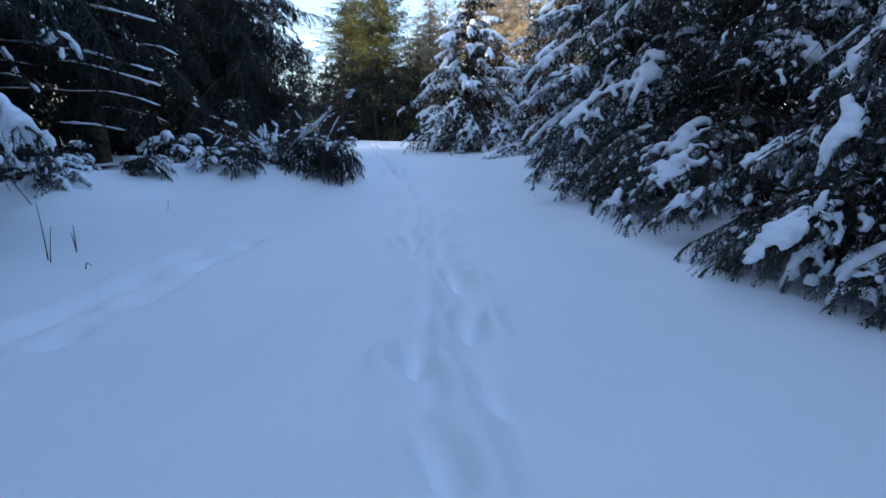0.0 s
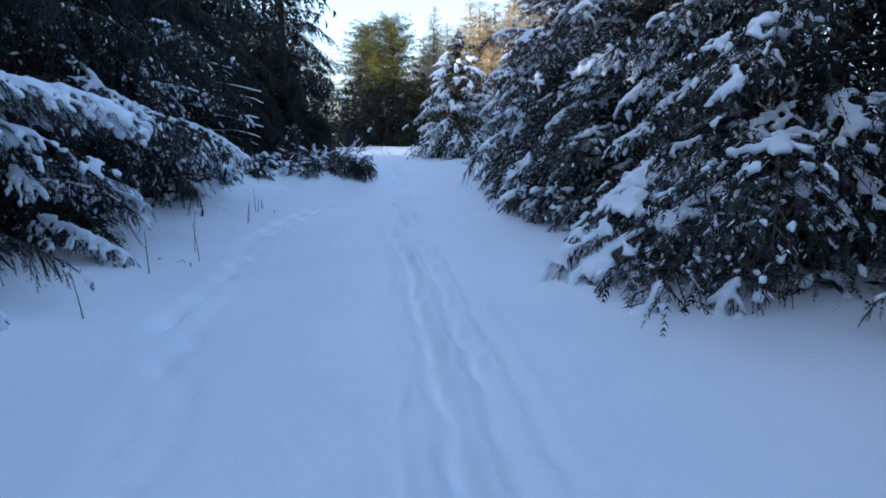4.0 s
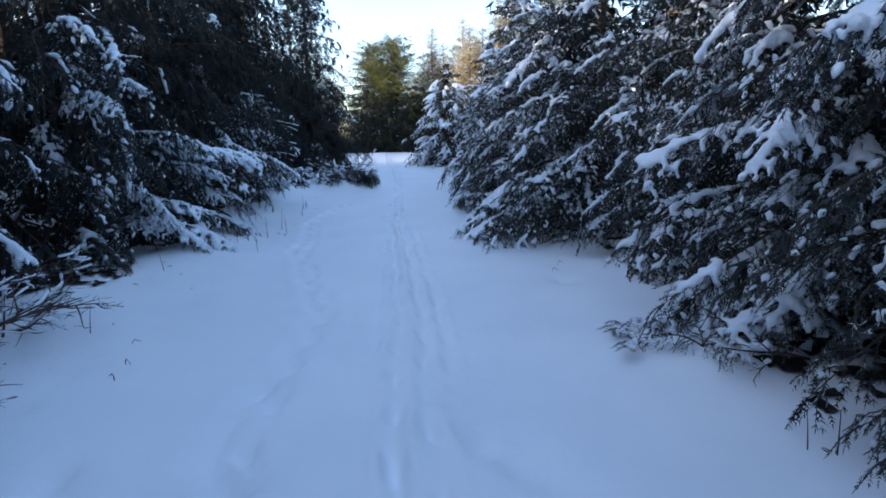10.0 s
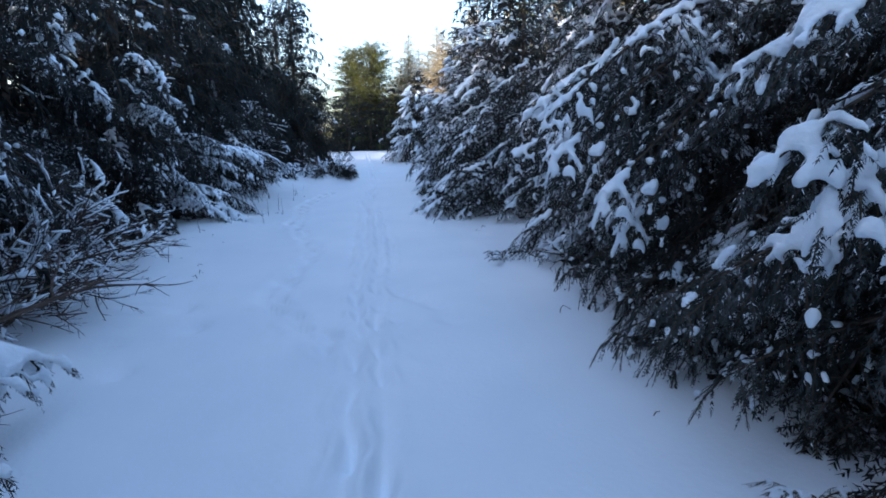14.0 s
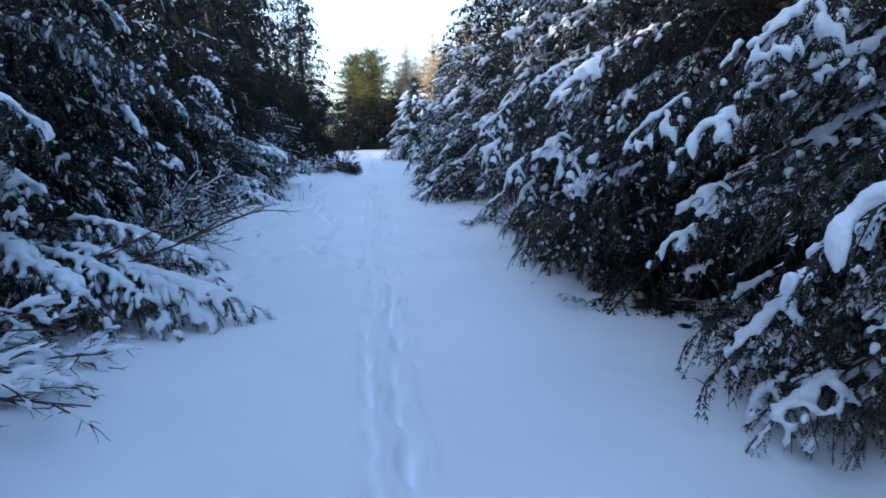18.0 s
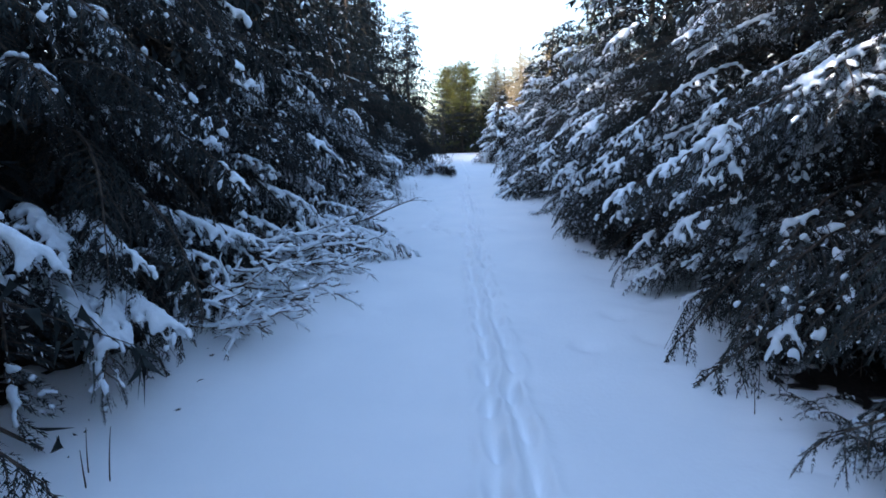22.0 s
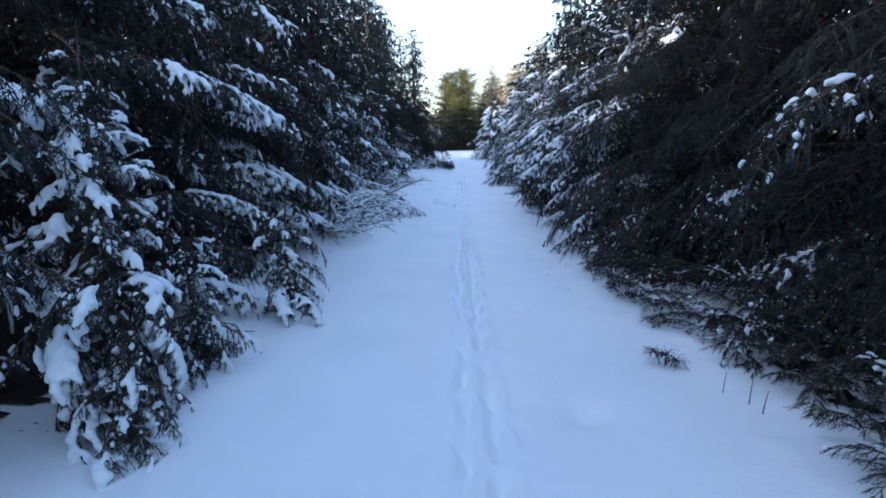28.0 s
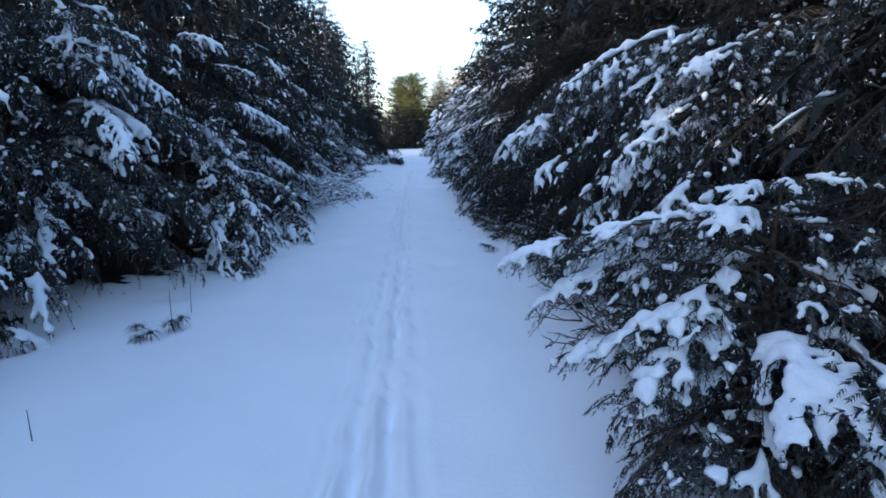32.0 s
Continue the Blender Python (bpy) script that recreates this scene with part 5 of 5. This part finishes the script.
for k, (x, y, n, length, snow) in enumerate([(3.45, -6.3, 3, 0.3, "light"), (3.4, -6.75, 3, 0.35, "heavy"), (3.9, -7.0, 4, 0.5, "heavy"), 
                                              (4.5, -12.3, 2, 0.3, "heavy"), (4.9, -11.9, 2, 0.25, "light"), (5.9, -20.6, 2, 0.24, ""), (6.1, -21.4, 3, 0.2, ""), (6.2, -22.6, 3, 0.22, "light"), (6.6, -23.6, 3, 0.22, "light"), (6.9, -24.6, 3, 0.2, "light"), (7.1, -25.6, 3, 0.2, "")] ):
    sprig(x, y, n, length, 700 + k, "hemlock", snow)


def pine_seedling(x, y, stems, seed):
    """Thin stems out of the snow, each ending in a tuft of long needles. stems: dx, dy, height."""
    rng = np.random.default_rng(seed)
    ob = thing("pine_seedling", x, y, floor_z(x, y), "small pine seedling with tufts of long green needles", "seedling", "pine seedlings")
    for dx, dy, high in stems:
        foot, top = np.array([dx * 0.3, dy * 0.3, -0.05]), np.array([dx, dy, high])
        line = np.array([foot, (foot + top) / 2 + (0, 0, 0.04), top])
        soup = Soup()
        tube(soup, line, (0.006, 0.005, 0.003), 4)
        stem = part("stem", soup.mesh("stem", [M_TWIG]), ob)
        needles = []
        for _ in range(46):
            a, up, ln = rng.uniform(0, 6.28), rng.uniform(-0.1, 0.7), rng.uniform(0.10, 0.17)
            p = along(line, [rng.uniform(0.72, 1.0)])[0]
            side = np.array([-math.sin(a), math.cos(a), 0]) * 0.006
            mid = p + np.array([math.cos(a), math.sin(a), up]) * ln * 0.5
            end = mid + np.array([math.cos(a), math.sin(a), up - 0.9]) * ln * 0.5
            needles += [p - side, p + side, mid, mid - side, mid + side, end]
        tuft = Soup()
        tuft.add(np.array(needles), np.arange(len(needles)).reshape(-1, 3))
        part("tuft", tuft.mesh("tuft", [M_HEMLOCK], False), stem, "drooping tuft of green pine needles")
    return ob


for k, (x, y, stems) in enumerate([
    (1.82, -29.25, [(0.12, 0.02, 0.16), (-0.04, 0.0, 0.11), (0.05, -0.12, 0.09)]), (1.72, -29.6, [(0.03, 0.0, 0.10), (-0.12, -0.05, 0.05)]), (1.35, -29.3, [(0.0, 0.0, 0.06)]),
    (5.5, -20.9, [(-0.18, 0.1, 0.34), (-0.05, 0.0, 0.24), (0.1, 0.08, 0.20), (-0.15, -0.08, 0.16)]), (5.75, -21.9, [(0.0, 0.0, 0.2), (0.12, 0.1, 0.16), (-0.12, 0.05, 0.14)]), (5.8, -24.4, [(-0.12, 0.05, 0.14), (0.1, -0.05, 0.07), (0.0, 0.0, 0.12)]), (5.95, -23.3, [(0.05, 0.0, 0.16), (-0.1, 0.05, 0.1)]),
]):
    pine_seedling(x, y, stems, 720 + k)


def low_bush(x, y, n, length, snow, seed, label, style="spruce", share=0.85, level="near", lift=0):
    """Evergreen boughs pressed to the ground by snow."""
    rng = np.random.default_rng(seed)
    ob = thing("evergreen_bush", x, y, floor_z(x, y), label, "bush", "low bushes")
    for k in range(n):
        add_bough(ob, style, level, length * rng.uniform(0.7, 1.2), lambda s: bough_pose(0.06 + 0.3 * rng.random(), 360 * k / n + rng.uniform(-20, 20), rng.uniform(-2, 28) + lift * rng.random(), rng.uniform(-20, 20), s), snow if rng.random() < share else "", rng)
    return ob


def dome_bush(x, y, n, radius, height, snow, share, seed, label, style="spruce"):
    """A rounded bush: short boughs from a low dome, hanging at their ends."""
    rng = np.random.default_rng(seed)
    ob = thing("evergreen_bush", x, y, floor_z(x, y), label, "bush", "low bushes")
    for k in range(n):
        f = (k + 0.5) / n
        az = k * 137.5 + rng.uniform(-20, 20)
        add_bough(ob, style, "near", radius * rng.uniform(0.75, 1.15) * (0.7 + 0.3 * math.sqrt(f)), lambda s: bough_pose(height * (1.1 - f * 0.6), az, 34 * (1 - f) - 16 + rng.uniform(-12, 12), rng.uniform(-20, 20), s), snow if rng.random() < share else "", rng)
    return ob


for k, (x, y, n, radius, height) in enumerate([(-1.55, 7.55, 46, 0.50, 0.42), (-1.95, 7.7, 34, 0.42, 0.40), (-2.75, 7.35, 22, 0.34, 0.30)]):
    dome_bush(x, y, n, radius, height, "light", 0.25, 801 + k, "dark drooping evergreen bush beside the track")
for k, (x, y, n, radius, height) in enumerate([(-2.3, 8.1, 20, 0.5, 0.34), (-3.3, 7.6, 18, 0.45, 0.22), (-3.9, 7.0, 18, 0.45, 0.2), (-4.7, 6.6, 18, 0.5, 0.22), (-4.2, 5.7, 16, 0.45, 0.2), (-5.1, 5.2, 18, 0.5, 0.24), (-4.4, 4.2, 16, 0.45, 0.2), (-3.0, 9.2, 20, 0.6, 0.4), (-4.2, 8.4, 20, 0.6, 0.4)]):
    dome_bush(x, y, n, radius, height, "laden", 0.75, 810 + k, "low bush half buried under fresh snow")
for k, (x, y) in enumerate([(-2.2, 8.6), (-2.7, 9.4), (-2.5, 8.0), (-3.3, 9.9)]):
    branchy("bare_shrub", x, y, [(0, 0, 0.0, (math.sin(j * 2.1), math.cos(j * 2.1), 0.9), 0.9 + 0.12 * j) for j in range(6)], "bare brown shrub with a little snow on the bank", "shrub", "bare shrubs", 560 + k, 0.3)
for k, (x, y, n, length) in enumerate([(8.3, -26.3, 6, 0.45), (8.4, -28.2, 6, 0.5), (8.5, -29.2, 9, 0.7), (8.15, -28.9, 9, 0.75), (8.1, -28.2, 9, 0.7), (8.7, -30.3, 9, 0.7), (8.8, -31.2, 9, 0.7), (8.9, -32.2, 9, 0.7), (6.7, -18.4, 8, 0.6), (6.6, -17.2, 8, 0.6), (7.7, -31.4, 11, 0.8), (7.95, -30.7, 11, 0.8), (7.55, -32.0, 9, 0.7), (7.4, -22.3, 6, 0.4), (7.9, -23.6, 6, 0.4), (8.3, -25.0, 6, 0.45), (5.95, -20.0, 10, 0.45), (6.15, -20.7, 11, 0.5), (6.35, -21.4, 11, 0.5), (6.7, -22.2, 11, 0.55), (6.95, -23.0, 11, 0.55), (7.1, -23.8, 11, 0.5), (7.2, -24.7, 11, 0.5), (7.35, -25.5, 10, 0.45), (7.85, -26.1, 10, 0.5), (8.0, -26.8, 10, 0.5), (8.0, -27.2, 4, 0.24), (6.2, -20.3, 4, 0.22), (6.0, -17.8, 4, 0.24), (5.2, -14.3, 6, 0.4)]):
    low_bush(x, y, n, length, "light", 830 + k, "low dark hemlock sprays along the edge of the snow", "hemlock", 0.5, "near", 40)
for k, (x, y, n, length) in enumerate([(5.45, -19.3, 5, 0.3), (5.6, -20.0, 6, 0.36), (5.55, -20.9, 6, 0.4), (5.75, -21.4, 7, 0.42), (5.7, -22.0, 6, 0.4), (5.95, -22.5, 8, 0.45), (6.15, -23.1, 7, 0.42), (6.35, -23.5, 8, 0.45), (6.55, -24.1, 8, 0.48), (6.6, -24.6, 6, 0.36), (6.85, -25.1, 8, 0.45), (6.75, -25.9, 6, 0.35), (6.8, -26.5, 7, 0.42), (6.95, -26.9, 8, 0.45), (6.95, -27.6, 8, 0.5), (7.2, -28.1, 8, 0.5)]):
    low_bush(x, y, n, length, "heavy", 880 + k, "low dark hemlock sprays dusted with snow beside the track", "hemlock", 0.3, "near", 25)
for k, (x, y, n, length, share) in enumerate([(2.5, 4.7, 8, 0.8, 0.5), (2.5, 3.7, 8, 0.9, 0.6), (2.7, 2.9, 9, 0.9, 0.7), (2.9, 2.1, 8, 0.8, 0.7), (3.0, 1.1, 7, 0.7, 0.6), (5.0, -9.6, 8, 0.75, 0.25), (5.0, -10.5, 8, 0.8, 0.35), (5.3, -11.3, 7, 0.7, 0.5), (5.9, -15.3, 8, 0.7, 0.7)]):
    low_bush(x, y, n, length, "heavy", 850 + k, "low hemlock boughs resting on the snow", "hemlock", share, "near")


def build_debris():
    """Bits of twig and fallen needles on the snow along both edges of the track."""
    rng = np.random.default_rng(900)
    soup = Soup()
    for edge, sign, count, y0, y1 in ((RIGHT, 1, 600, -34, -14), (RIGHT, 1, 120, -14, 2), (LEFT, -1, 160, -32, 4)):
        ys = rng.uniform(y0, y1, count)
        xs = table(edge, ys) + sign * rng.normal(0.5, 0.4, count)
        for x, y, z in zip(xs, ys, ground_height(xs, ys) + 0.006):
            a, length = rng.uniform(0, 6.28), rng.gamma(2.0, 0.022)
            d = np.array([math.cos(a), math.sin(a), rng.uniform(-0.05, 0.35)]) * length
            p = np.array([x, y, z])
            tube(soup, np.array([p, p + d * 0.5 + rng.normal(0, 0.006, 3), p + d]), (0.004, 0.005, 0.002), 3, int(rng.random() < 0.5))
            if rng.random() < 0.3:
                leaf = []
                needles_on(np.array([p, p + d * 0.5, p + d]) + (0, 0, 0.006), 0.012, 0.03, 0.012, rng, leaf)
                soup.add(np.array(leaf), np.arange(len(leaf)).reshape(-1, 3), 1)
    tagged(new("twig_debris", soup.mesh("twig_debris", [M_TWIG, M_HEMLOCK], False)), "small dark twigs and needles scattered over the snow", "debris", kind="stuff")


build_debris()
